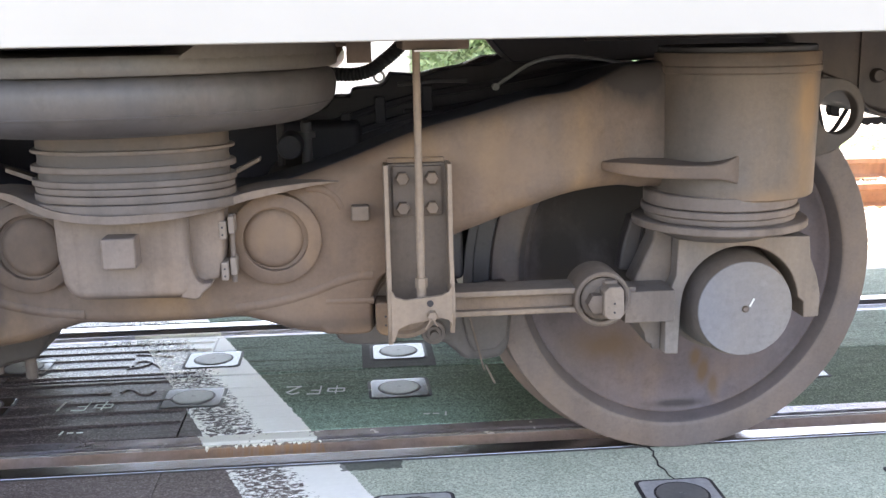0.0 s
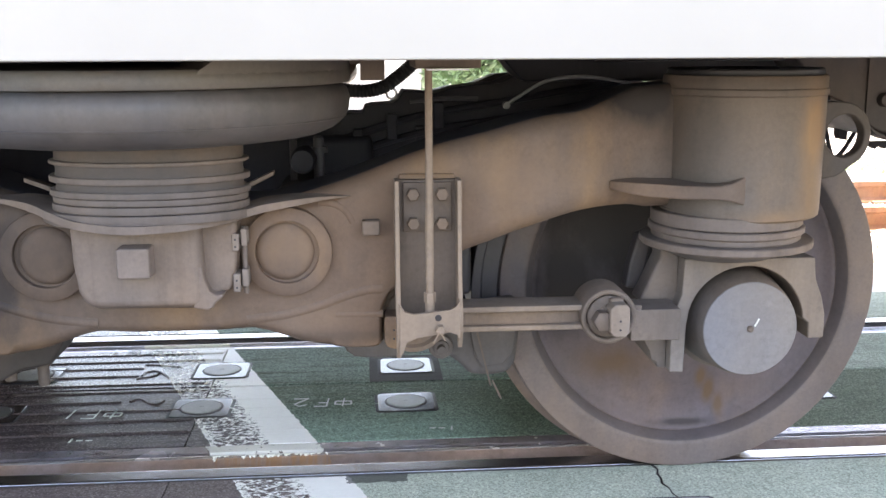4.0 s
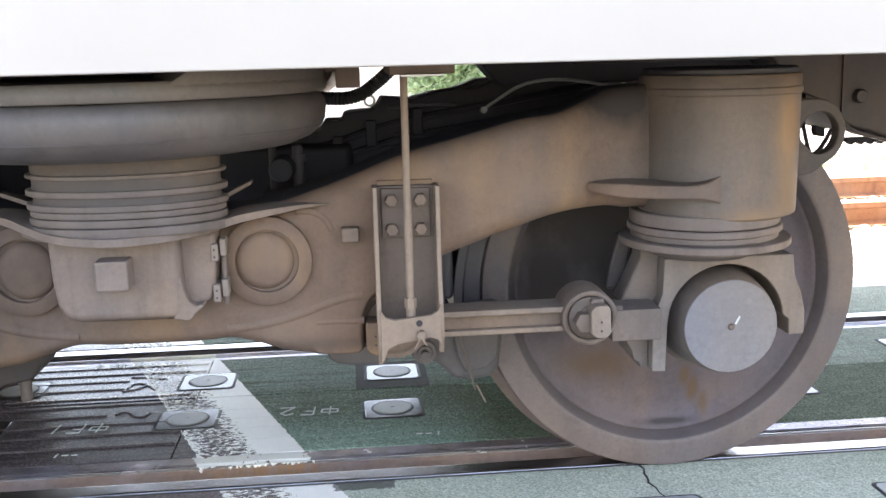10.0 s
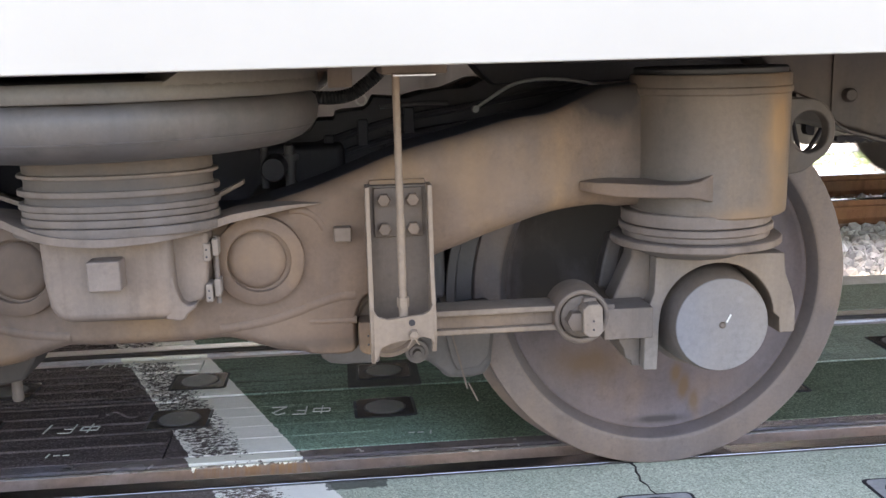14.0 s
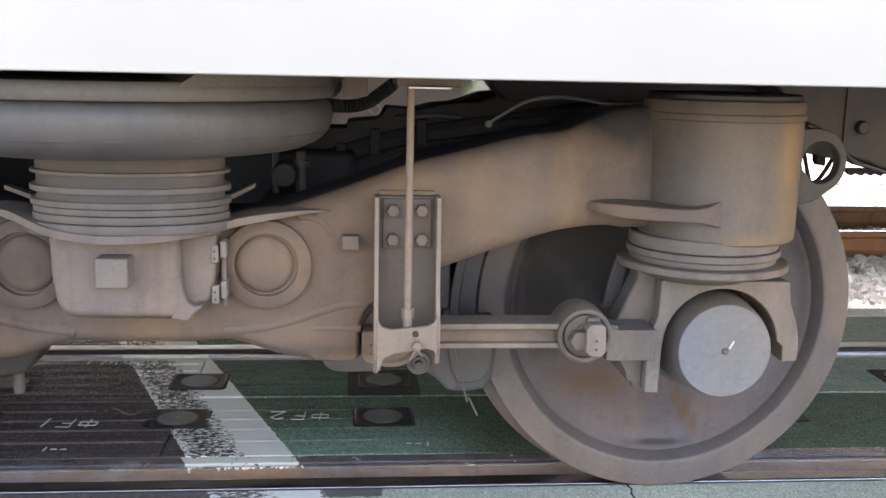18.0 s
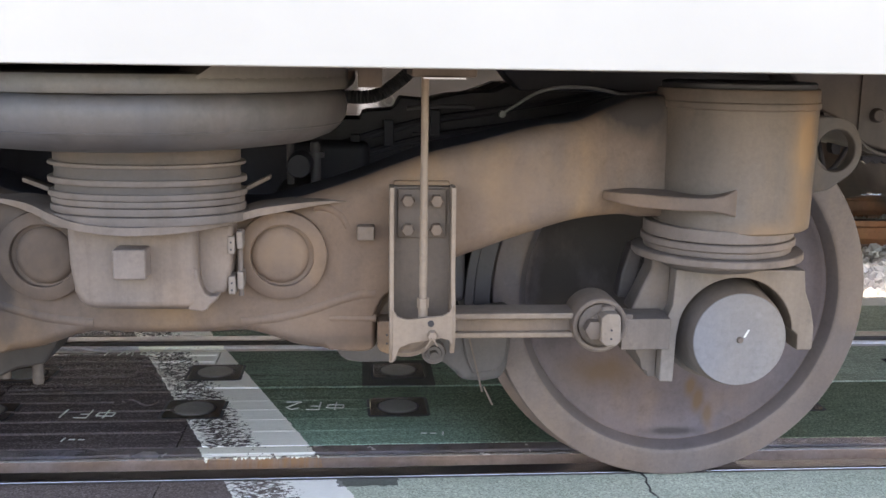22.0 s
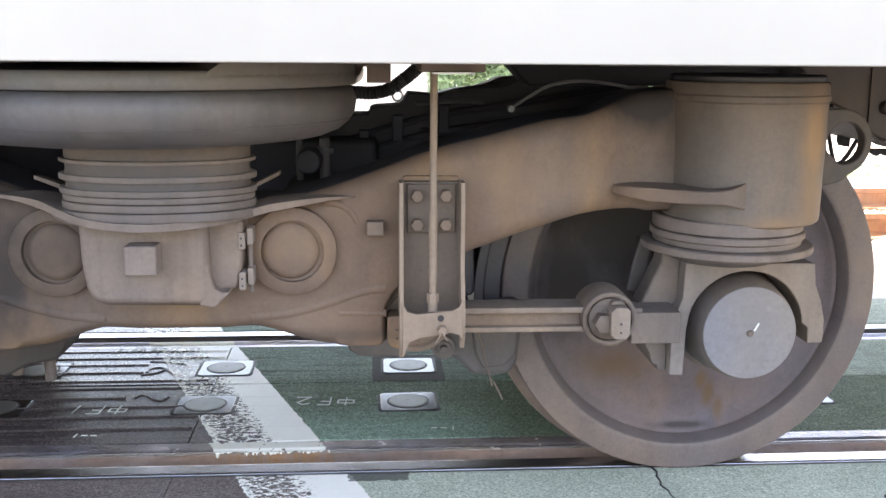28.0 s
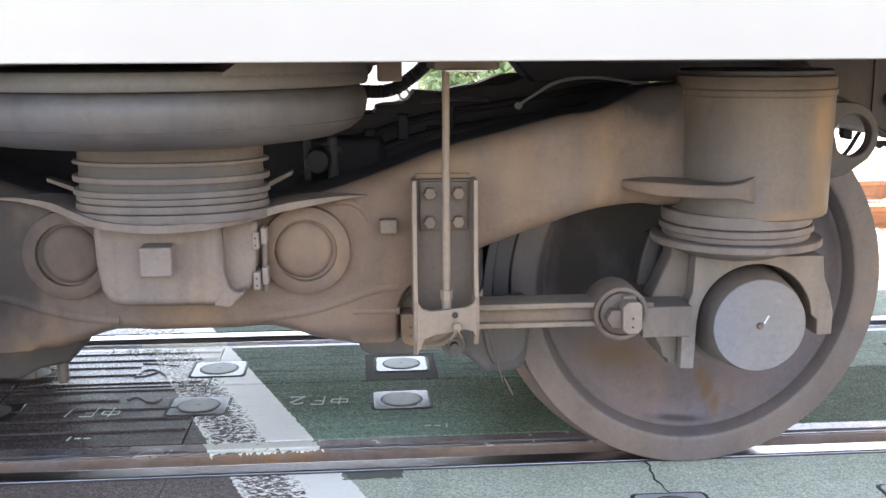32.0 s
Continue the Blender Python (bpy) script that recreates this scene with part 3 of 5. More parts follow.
RIB, RIB_SHORT, RIB_WORN, RIB_PAINTED = rib_shape(0.0042, 0.014, PITCH - 0.010), rib_shape(0.0042, 0.014, 0.325), rib_shape(0.0010, 0.020, PITCH - 0.010), rib_shape(0.0017, 0.018, PITCH - 0.010)
for y0, y1 in ROWS:
    slab = panel_mesh(y0, y1)
    for k in range(-7, 9):
        x_mid = JOINT + PITCH * (k + 0.5) + 0.373 * (y0 + y1) / 2
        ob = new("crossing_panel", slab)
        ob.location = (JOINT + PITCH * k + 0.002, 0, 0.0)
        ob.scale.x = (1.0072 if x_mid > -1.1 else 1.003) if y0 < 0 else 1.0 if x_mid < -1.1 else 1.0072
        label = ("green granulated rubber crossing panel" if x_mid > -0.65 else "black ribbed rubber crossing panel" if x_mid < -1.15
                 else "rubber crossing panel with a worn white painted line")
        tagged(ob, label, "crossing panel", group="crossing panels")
        for r in RIBS.get(y0, ()) if -5 < k < 4 else ():
            if r == 0.572 and x_mid > -1.15:
                continue
            shape = RIB_WORN if x_mid > -0.65 else RIB_PAINTED if x_mid > -1.15 else RIB_SHORT if k == -3 and r in SHORT else RIB
            part("rib", shape, PANEL, ob, at=pose(0, r, 0))

for y0, y1, lab in ((0.1170, 0.1605, "worn steel strip between groove and panels"), (0.985, 1.007, "pale worn steel strip between groove and panels")):
    tagged(part("edge_strip", along_x([(y0, -0.07), (y0, -0.008), (y0 + 0.003, -0.0045), (y1 - 0.003, -0.0030), (y1, -0.006), (y1, -0.07)], -9, 9), EDGE if y0 < 0.5 else FAR_EDGE),
           lab, "edge strip", group="edge strips")
tagged(part("kerb", box(-9, 9, 1.552, 1.70, -0.26, -0.004), PALE_CONCRETE, bevel=0.008), "pale concrete edge beam of the crossing", "kerb")


def rounded_slab(w, h, r, z0, z1):
    """A slab with rounded corners, centred on the origin."""
    bm = bmesh.new()
    line = [(sx * (w - r) + r * math.cos(radians(a)), sy * (h - r) + r * math.sin(radians(a)))
            for sx, sy, a0 in ((1, 1, 0), (-1, 1, 90), (-1, -1, 180), (1, -1, 270)) for a in (a0, a0 + 30, a0 + 60, a0 + 90)]
    low, mid, high = [[bm.verts.new((x * k, y * k, z)) for x, y in line] for z, k in ((z0, 1.0), (z1 - 0.001, 1.0), (z1, 0.985))]
    for a, b in ((low, mid), (mid, high)):
        for i in range(len(line)):
            j = (i + 1) % len(line)
            bm.faces.new((a[i], a[j], b[j], b[i]))
    bm.faces.new(low[::-1])
    bm.faces.new(high)
    return bm


def pad(metal):
    """A steel plate over a panel joint, with a round cap."""
    ob = thing("anchor_plate", "square steel anchor plate with a round cap in the rubber panels", "anchor plate", group="anchor plates")
    part("surround", rounded_slab(0.0855, 0.0795, 0.016, -0.012, -0.0022), BLACK, ob, "black rubber surround")
    part("plate", rounded_slab(0.077, 0.071, 0.013, -0.01, -0.0006), metal, ob).data.set_sharp_from_angle(angle=0.3)
    part("groove", lathe([(0, -0.0008), (0.0585, -0.0008), (0.0585, -0.0002), (0, -0.0002)], "z", (0, 0, 0), 40), BLACK, ob, "dark groove round the cap")
    part("cap", lathe([(0, -0.01), (0.053, -0.01), (0.053, 0.0008), (0.051, 0.0018), (0.006, 0.0018), (0.005, 0.0008), (0, 0.0008)], "z", (0, 0, 0), 40), CAP, ob, "grey round cap").data.set_sharp_from_angle(angle=0.2)
    return ob


pads = {}
for k in range(-4, 6):
    for y in (-0.30, 0.432, 0.758):
        metal = PAD if y < 0 else PLATE
        shift = 0.012 if y > 0.6 else 0.0
        m = pose(JOINT + PITCH * k + shift, y, 0.0, 0, 0, random.uniform(-1.5, 1.5))
        if metal.name not in pads:
            pads[metal.name] = pad(metal)
            pads[metal.name].matrix_basis = m
        else:
            copy_thing(pads[metal.name], m)


def strokes(lines, size, at, turn, width=0.0022):
    """Chalk lines in a letter box one high, laid on the ground."""
    bm = bmesh.new()
    m = Matrix.Translation(at) @ Matrix.Rotation(radians(turn), 4, "Z")
    for a, b in lines:
        a, b = Vector((*a, 0)) * size, Vector((*b, 0)) * size
        d = (b - a).normalized()
        s = Vector((-d.y, d.x, 0)) * width * random.uniform(0.7, 1.2)
        q = [a - s, b - s, b + s, a + s]
        low = [bm.verts.new(m @ p) for p in q]
        high = [bm.verts.new(m @ (p + Vector((0, 0, 0.0012)))) for p in q]
        bm.faces.new(high)
        for i in range(4):
            bm.faces.new((low[i], low[(i + 1) % 4], high[(i + 1) % 4], high[i]))
    return bm


MIDDLE = [((0.05, 0.35), (0.75, 0.35)), ((0.05, 0.75), (0.75, 0.75)), ((0.05, 0.35), (0.05, 0.75)), ((0.75, 0.35), (0.75, 0.75)), ((0.4, 0), (0.4, 1))]
LETTER_F = [((0.1, 0), (0.1, 1)), ((0.1, 1), (0.65, 1)), ((0.1, 0.55), (0.5, 0.55))]
DIGIT_1 = [((0.2, 0), (0.25, 1))]
DIGIT_2 = [((0, 0.8), (0.3, 1)), ((0.3, 1), (0.55, 0.75)), ((0.55, 0.75), (0, 0)), ((0, 0), (0.65, 0.05))]
LETTER_W = [((0, 1), (0.15, 0)), ((0.15, 0), (0.32, 0.8)), ((0.32, 0.8), (0.5, 0)), ((0.5, 0), (0.7, 1))]


def chalk_mark(signs, x, y, size, pitch):
    mark = thing("chalk_mark", "handwritten white chalk mark on the crossing panel", "chalk mark", pose(x, y, 0.0004, 0, 0, 176), group="chalk marks")
    for k, sign in enumerate(signs):
        part("chalk_sign", strokes(sign, size, (k * pitch * size, 0, 0), 0), CHALK, mark)


chalk_mark((MIDDLE, LETTER_F, DIGIT_1), -1.375, 0.425, 0.062, 1.0)
chalk_mark((MIDDLE, LETTER_F, DIGIT_2), -0.765, 0.465, 0.062, 1.0)
chalk_mark((MIDDLE, LETTER_W, DIGIT_1), -1.375, 0.99, 0.065, 1.1)
BAR = [((0.0, 0.4), (0.6, 0.45))]
BAR_UP = [((0.2, 0.0), (0.25, 0.9))]
chalk_mark((BAR, BAR, BAR_UP), -1.41, 0.222, 0.026, 0.9)
chalk_mark((BAR_UP, BAR, BAR), -0.505, 0.230, 0.026, 0.9)
# Raised moulding marks on the bare rubber.
SIGN = "raised moulded sign in the black rubber"
for pts, label in (([(-1.38, 0.498), (-1.369, 0.518), (-1.349, 0.512), (-1.323, 0.479), (-1.301, 0.473), (-1.290, 0.501)], SIGN),
                   ([(-1.408, 0.7014), (-1.3657, 0.7212), (-1.3443, 0.7477), (-1.3280, 0.7300), (-1.3107, 0.7028)], SIGN),
                   ([(-1.396, 0.728), (-1.390, 0.760), (-1.3657, 0.771), (-1.348, 0.757)], SIGN),
                   ([(-1.407, 0.835), (-1.360, 0.8276), (-1.2917, 0.802)], SIGN)):
    tagged(part("moulded_sign", tube([(p.x, p.y, p.z) for p in curve([(x, y, -0.0055) for x, y in pts], 5)], 0.0062, 10), PANEL), label, "moulded sign", group="moulded signs")


# Ballast stones.
def stones(n, x0, x1, y0, y1, z, seed, size=0.035):
    rnd = random.Random(seed)
    shape = [(1, 0, 0), (-1, 0, 0), (0, 1, 0), (0, -1, 0), (0, 0, 1), (0, 0, -1), (0.62, 0.62, 0.5), (-0.62, 0.6, 0.5), (0.6, -0.62, 0.5), (-0.6, -0.6, 0.5)]
    faces = [(4, 6, 7), (4, 7, 9), (4, 9, 8), (4, 8, 6), (0, 6, 8), (0, 2, 6), (2, 7, 6), (2, 1, 7), (1, 9, 7), (1, 3, 9), (3, 8, 9), (3, 0, 8), (0, 5, 2), (2, 5, 1), (1, 5, 3), (3, 5, 0)]
    verts, polys = [], []
    for _ in range(n):
        s = size * rnd.uniform(0.6, 1.25)
        turn = Euler((rnd.uniform(0, 6.3), rnd.uniform(0, 6.3), rnd.uniform(0, 6.3))).to_matrix()
        c = Vector((rnd.uniform(x0, x1), rnd.uniform(y0, y1), z + rnd.uniform(-0.02, 0.028)))
        base = len(verts)
        k = Vector((rnd.uniform(0.75, 1.3), rnd.uniform(0.7, 1.1), rnd.uniform(0.6, 0.95)))
        for p in shape:
            q = Vector(p)
            q = Vector((q.x * k.x, q.y * k.y, q.z * k.z)) * s * rnd.uniform(0.85, 1.12)
            verts.append(tuple(c + turn @ q))
        polys += [tuple(base + i for i in f) for f in faces]
    me = bpy.data.meshes.new("ballast_stones")
    me.from_pydata(verts, [], polys)
    me.materials.append(BALLAST)
    ob = new("ballast_stones", me)
    return tagged(ob, "loose grey ballast stones beside the rails", "ballast", kind="stuff")


stones(5200, 0.2, 4.4, 1.72, 3.57, -0.18, 5)
stones(2600, 0.6, 5.0, 3.75, 4.72, -0.185, 6)
stones(3600, 0.6, 6.5, 4.88, 6.6, -0.19, 7)
stones(2600, -3.2, 0.2, 1.72, 3.57, -0.18, 8)

# Beyond the far track.
tagged(part("low_kerb", box(-60, 60, 7.4, 7.65, -0.26, -0.128), SHADED_KERB, bevel=0.008), "low concrete kerb along the far side, blue-grey shade in its colour", "kerb")
tagged(part("pavement", box(-60, 60, 7.65, 13.4, -0.26, -0.132), CONCRETE), "pale sunlit paving beyond the tracks", "paving", kind="structure")


def leaf_cloud(n, x0, x1, y0, y1, z0, z1, size, seed):
    rnd = random.Random(seed)
    verts, polys = [], []
    for _ in range(n):
        c = Vector((rnd.uniform(x0, x1), rnd.uniform(y0, y1), 0))
        top = z1 + 0.25 * noise.noise((c.x * 0.9, c.y, seed)) * (z1 - z0)
        c.z = z0 + (top - z0) * rnd.random() ** 0.7
        turn = Euler((rnd.uniform(-1, 1), rnd.uniform(-1, 1), rnd.uniform(0, 6.3))).to_matrix()
        s = size * rnd.uniform(0.6, 1.3)
        base = len(verts)
        for p in ((-1, 0, 0), (0, -0.45, 0.12), (1, 0, 0), (0, 0.45, 0.12)):
            verts.append(tuple(c + turn @ Vector(p) * s))
        polys.append((base, base + 1, base + 2, base + 3))
    me = bpy.data.meshes.new("leaves")
    me.from_pydata(verts, [], polys)
    me.materials.append(LEAF)
    return me


hedge = thing("hedge", "clipped green leafy hedge behind the far pavement", "hedge", pose(0, 0, 0))
part("leaves", leaf_cloud(60000, 0.2, 16, 13.6, 15.2, -0.2, 1.6, 0.085, 3), LEAF, hedge)
for k in range(6):
    part("stem", tube(curve([(1.2 + 2.5 * k, 14.3, -0.26), (1.25 + 2.5 * k, 14.25, 0.3), (1.15 + 2.5 * k, 14.3, 0.9)], 3), 0.03, 7), UNDER, hedge)
weeds = new("weeds", leaf_cloud(1500, 3.3, 4.7, 6.72, 7.32, -0.21, -0.13, 0.030, 9))
tagged(weeds, "low green weeds at the ballast's edge", "weeds", kind="stuff")
garden_wall = part("garden_wall", box(-30, 0.2, 14.0, 14.2, -0.26, 1.5), CONCRETE, bevel=0.02)
tagged(garden_wall, "low white garden wall behind the far pavement", "wall")


def jagged_joint(x, y0, y1, seed):
    """A ragged open joint in the outer panels, filled with dirt."""
    rnd = random.Random(seed)
    n = 26
    line = [(x + rnd.uniform(-0.006, 0.006) + 0.004 * math.sin(k * 1.1), y0 + (y1 - y0) * k / (n - 1), rnd.uniform(0.0008, 0.0042) * (0.8 if k > n - 8 else 0.35)) for k in range(n)]
    bm = bmesh.new()
    rows = [[bm.verts.new((a + s * w, b, z)) for s, z in ((-1, -0.006), (-1, -0.0016), (1, -0.0016), (1, -0.006))] for a, b, w in line]
    for a, b in zip(rows, rows[1:]):
        for i in range(4):
            bm.faces.new((a[i], a[(i + 1) % 4], b[(i + 1) % 4], b[i]))
    return tagged(part("joint_filler", bm, BLACK), "ragged dirt-filled joint between the outer panels", "joint", group="panel joints")


jagged_joint(JOINT + 0.001, -0.68, -0.05, 20)


# ---- the bogie ----
MID = -1.05          # middle of the bogie; its axles lie at 0 and -2.1
AX, AY = -1.085, -0.50   # air spring
SX, SY = -0.032, -0.42   # axle spring
bogie = thing("railway_bogie", "dusty brown steel railway bogie standing on the rails", "bogie")
TOP = [(-0.892, 0.700), (-0.788, 0.729), (-0.712, 0.755), (-0.612, 0.793), (-0.512, 0.818), (-0.416, 0.843), (-0.348, 0.850), (-0.296, 0.868), (-0.243, 0.889)]
LOW = [(-0.215, 0.672), (-0.251, 0.678), (-0.312, 0.677), (-0.363, 0.671), (-0.413, 0.658), (-0.463, 0.642), (-0.503, 0.627), (-0.553, 0.609), (-0.62, 0.575), (-0.655, 0.556)]
BELLY = [(-0.693, 0.455), (-0.702, 0.446), (-0.723, 0.443), (-0.7626, 0.445), (-0.80, 0.449), (-0.837, 0.456), (-0.871, 0.468), (-0.900, 0.477), (-0.925, 0.481), (-0.98, 0.478)]


def flip_far(ob, parent=None):
    """The same part on the far side of the track."""
    other = ob.copy()
    scene.collection.objects.link(other)
    other.parent = parent or ob.parent
    other.matrix_basis = Matrix.Translation((0, 1.132, 0)) @ Matrix.Diagonal((1, -1, 1, 1)) @ ob.matrix_basis
    return other


def flip_end(ob):
    """The same part at the other end of the bogie."""
    other = ob.copy()
    scene.collection.objects.link(other)
    other.matrix_basis = Matrix.Translation((2 * MID, 0, 0)) @ Matrix.Diagonal((-1, 1, 1, 1)) @ ob.matrix_basis
    return other


def rounded_prism(outline, y0, y1, r, n=6):
    """An outline in x and z run from y0 to y1, its front edge rolled over with radius r, less round at the tight corners."""
    m = len(outline)
    area = sum(outline[i][0] * outline[(i + 1) % m][1] - outline[(i + 1) % m][0] * outline[i][1] for i in range(m))
    side = 1.0 if area > 0 else -1.0
    normals = []
    for i in range(m):
        a, b, c = Vector(outline[i - 1]), Vector(outline[i]), Vector(outline[(i + 1) % m])
        d0, d1 = (b - a).normalized(), (c - b).normalized()
        n0, n1 = Vector((-d0.y, d0.x)) * side, Vector((-d1.y, d1.x)) * side
        mid = (n0 + n1).normalized()
        tight = 0.25 if b.y < 0.56 and 0.27 < abs(b.x - MID) < 0.46 else 0.6 if b.y < 0.56 else 1.0
        normals.append(mid / max(0.6, mid.dot(n0)) * tight)
    bm = bmesh.new()
    rings = [[bm.verts.new((x, y1, z)) for x, z in outline]]
    for k in range(n + 1):
        a = math.pi / 2 * k / n
        inset, y = r * (1 - math.cos(a)), y0 + r * (1 - math.sin(a))
        rings.append([bm.verts.new((x + v.x * inset, y, z + v.y * inset)) for (x, z), v in zip(outline, normals)])
    for k, (a, b) in enumerate(zip(rings, rings[1:])):
        for i in range(m):
            f = bm.faces.new((a[i], a[(i + 1) % m], b[(i + 1) % m], b[i]))
            f.material_index = int(k < 2 and normals[i].y < -0.5)      # black material on the upper side
    bm.faces.new(rings[0])
    bm.faces.new(rings[-1])
    return bm


def side_frame():
    right = [(p.x, p.y) for p in curve([(x, z, 0) for x, z in TOP], 4)]
    right += [(-0.100, 0.899), (-0.100, 0.672)]
    right += [(p.x, p.y) for p in curve([(x, z, 0) for x, z in LOW], 3)]
    right += [(-0.673, 0.546), (-0.681, 0.538), (-0.689, 0.521), (-0.693, 0.505)] + [(p.x, p.y) for p in curve([(x, z, 0) for x, z in BELLY], 3)]
    left = [(2 * MID - x, z) for x, z in reversed(right)]
    bm = rounded_prism(right + left, -0.54, -0.36, 0.040)
    # The arms draw back towards the spring housings.
    for k in range(1, 20):
        for s in (-1, 1):
            bmesh.ops.bisect_plane(bm, geom=[*bm.verts, *bm.edges, *bm.faces], plane_co=(MID + s * (0.60 + 0.018 * k), 0, 0), plane_no=(1, 0, 0))
    for v in bm.verts:
        t = min(1.0, max(0.0, (abs(v.co.x - MID) - 0.62) / 0.25))
        v.co.y += 0.085 * t * t * (3 - 2 * t) * (-0.36 - v.co.y) / 0.18
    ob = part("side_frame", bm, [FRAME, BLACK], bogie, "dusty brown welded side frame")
    return ob


frame_near = side_frame()
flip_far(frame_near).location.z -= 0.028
for x, off in ((-0.853, -0.0045), (-1.247, 0.0045)):
    part("cross_tube", lathe([(0, -0.53), (0.07, -0.53), (0.07, 1.66), (0, 1.66)], "y", (x, 0, 0.612), 32), UNDER, bogie)
    ring = part("tube_end", lathe([(0, -0.5465), (0.0525, -0.5465), (0.0531, -0.5550), (0.0542, -0.5562), (0.0735, -0.5548), (0.0752, -0.5535), (0.0758, -0.5500), (0.0760, -0.5330), (0, -0.5330)], "y", (x, 0, 0.622), 64),
                FRAME, bogie, "round welded end of a cross tube")
    part("tube_cap", lathe([(0, -0.5555), (0.036, -0.5552), (0.041, -0.5540), (0.0465, -0.5505), (0.0485, -0.5475), (0.0490, -0.5435), (0, -0.5430)], "y", (x + 0.7 * off, 0, 0.6223), 56), FRAME, ring, "flush round cap inside the tube end")
    for ob in (ring, *ring.children):
        flip_far(ob, bogie)


# Weld seams where the lower box of the frame meets its side plate.
def seam(points, r=0.012):
    part("weld_seam", tube(curve([(x, -0.540 + 0.75 * r, z) for x, z in points], 6), r, 14), FRAME, bogie, "thin weld seam on the frame")


SEAM = [(-0.694, 0.552), (-0.722, 0.5505), (-0.761, 0.540), (-0.800, 0.5260), (-0.859, 0.5110), (-0.926, 0.5040)]
seam(SEAM)
seam([(2 * MID - x, z) for x, z in SEAM])
seam([(-0.694, 0.5075), (-0.73, 0.5080), (-0.775, 0.5085)], 0.007)
seam([(-0.800, 0.7035), (-0.776, 0.7010), (-0.754, 0.688), (-0.742, 0.668)], 0.008)


def oval(profile):
    """A ring of the layered stop: turned, then flattened front to back."""
    bm = lathe(profile, "z", (0, 0, 0), 64)
    for v in bm.verts:
        v.co = (-1.064 + v.co.x * 0.895, AY - 0.079 + v.co.y * 0.55, v.co.z)
    return bm


def air_spring():
    bellows = part("air_spring", lathe([(0, 0.904), (0.30, 0.904), (0.328, 0.901), (0.338, 0.892), (0.342, 0.876), (0.339, 0.856), (0.331, 0.842), (0.315, 0.829), (0.290, 0.819), (0.252, 0.814), (0.20, 0.812), (0.165, 0.810), (0, 0.810)], "z", (AX, AY, 0), 96),
                   RUBBER, bogie, "grey dusty rubber air spring bellows")
    part("top_plate", lathe([(0, 0.899), (0.322, 0.901), (0.341, 0.903), (0.344, 0.909), (0.343, 0.924), (0.339, 0.929), (0.26, 0.932), (0, 0.932)], "z", (AX, AY, 0), 96), TOP_PLATE, bellows, "grey dusty steel top plate")
    riser = bmesh.new()
    rows = []
    for k in range(37):
        a = radians(-66 + 3.0 * k)
        top = 0.9265 + 0.034 * min(1.0, k / 3)
        rows.append([riser.verts.new((AX + r * math.cos(a), AY + r * math.sin(a), z)) for r, z in ((0.343, 0.922), (0.343, top), (0.22, top), (0.22, 0.922))])
    for a, b in zip(rows, rows[1:]):
        for i in range(4):
            riser.faces.new((a[i], a[(i + 1) % 4], b[(i + 1) % 4], b[i]))
    riser.faces.new(rows[0])
    riser.faces.new(rows[-1])
    part("plate_riser", riser, TOP_PLATE, bellows, "brown-grey riser between plate and floor")
    part("seam", lathe([(0.3325, 0.8455), (0.3352, 0.8468), (0.3356, 0.8480), (0.3335, 0.8490), (0.331, 0.8472), (0.3325, 0.8455)], "z", (AX, AY, 0), 96), RUBBER, bellows)
    z = 0.811
    for k, (r, h, gap) in enumerate(((0.166, 0.024, 0.0), (0.1755, 0.006, 0.000), (0.1765, 0.010, 0.018), (0.1765, 0.010, 0.012), (0.172, 0.010, 0.001), (0.174, 0.012, 0.0012), (0.182, 0.014, 0.001))):
        z -= gap
        if gap > 0.006:
            part("rubber_layer", oval([(0, z + gap), (0.166, z + gap), (0.1645, z + gap / 2), (0.166, z), (0, z)]), LAYER, bellows, "thin dusty rubber layer")
        part("ring_plate", oval([(0, z), (r - 0.0022, z), (r - 0.0006, z - 0.0007), (r, z - 0.0022), (r, z - h + 0.0022), (r - 0.0006, z - h + 0.0007), (r - 0.0022, z - h), (0, z - h)]), SLEEVE if k == 0 else CASTING, bellows, "dusty steel ring of the layered stop")
        z -= h
    return bellows


spring = air_spring()
for ob in (spring, *spring.children):
    other = flip_far(ob, bogie)
for x0, x1, z0, z1 in ((AX + 0.160, AX + 0.213, 0.732, 0.757), (AX - 0.130, AX - 0.193, 0.728, 0.751)):
    bm = prism([(x0, z0), (x1, z1), (x1, z1 - 0.007), (x0, z0 - 0.009)], AY - 0.036, AY - 0.014)
    part("stop_arm", bm, CASTING, bogie, "bent flat steel arm beside the spring", bevel=0.001)

# The seat under the air spring.
rib = [(-1.40, 0.720, -0.54), (-1.33, 0.722, -0.56), (-1.283, 0.721, -0.585), (-1.249, 0.717, -0.604), (-1.214, 0.708, -0.632), (-1.168, 0.698, -0.662), (-1.112, 0.693, -0.681), (-1.06, 0.692, -0.685), (-0.995, 0.6935, -0.664), (-0.932, 0.699, -0.622), (-0.886, 0.710, -0.602), (-0.822, 0.716, -0.580), (-0.785, 0.7165, -0.562), (-0.745, 0.714, -0.540)]


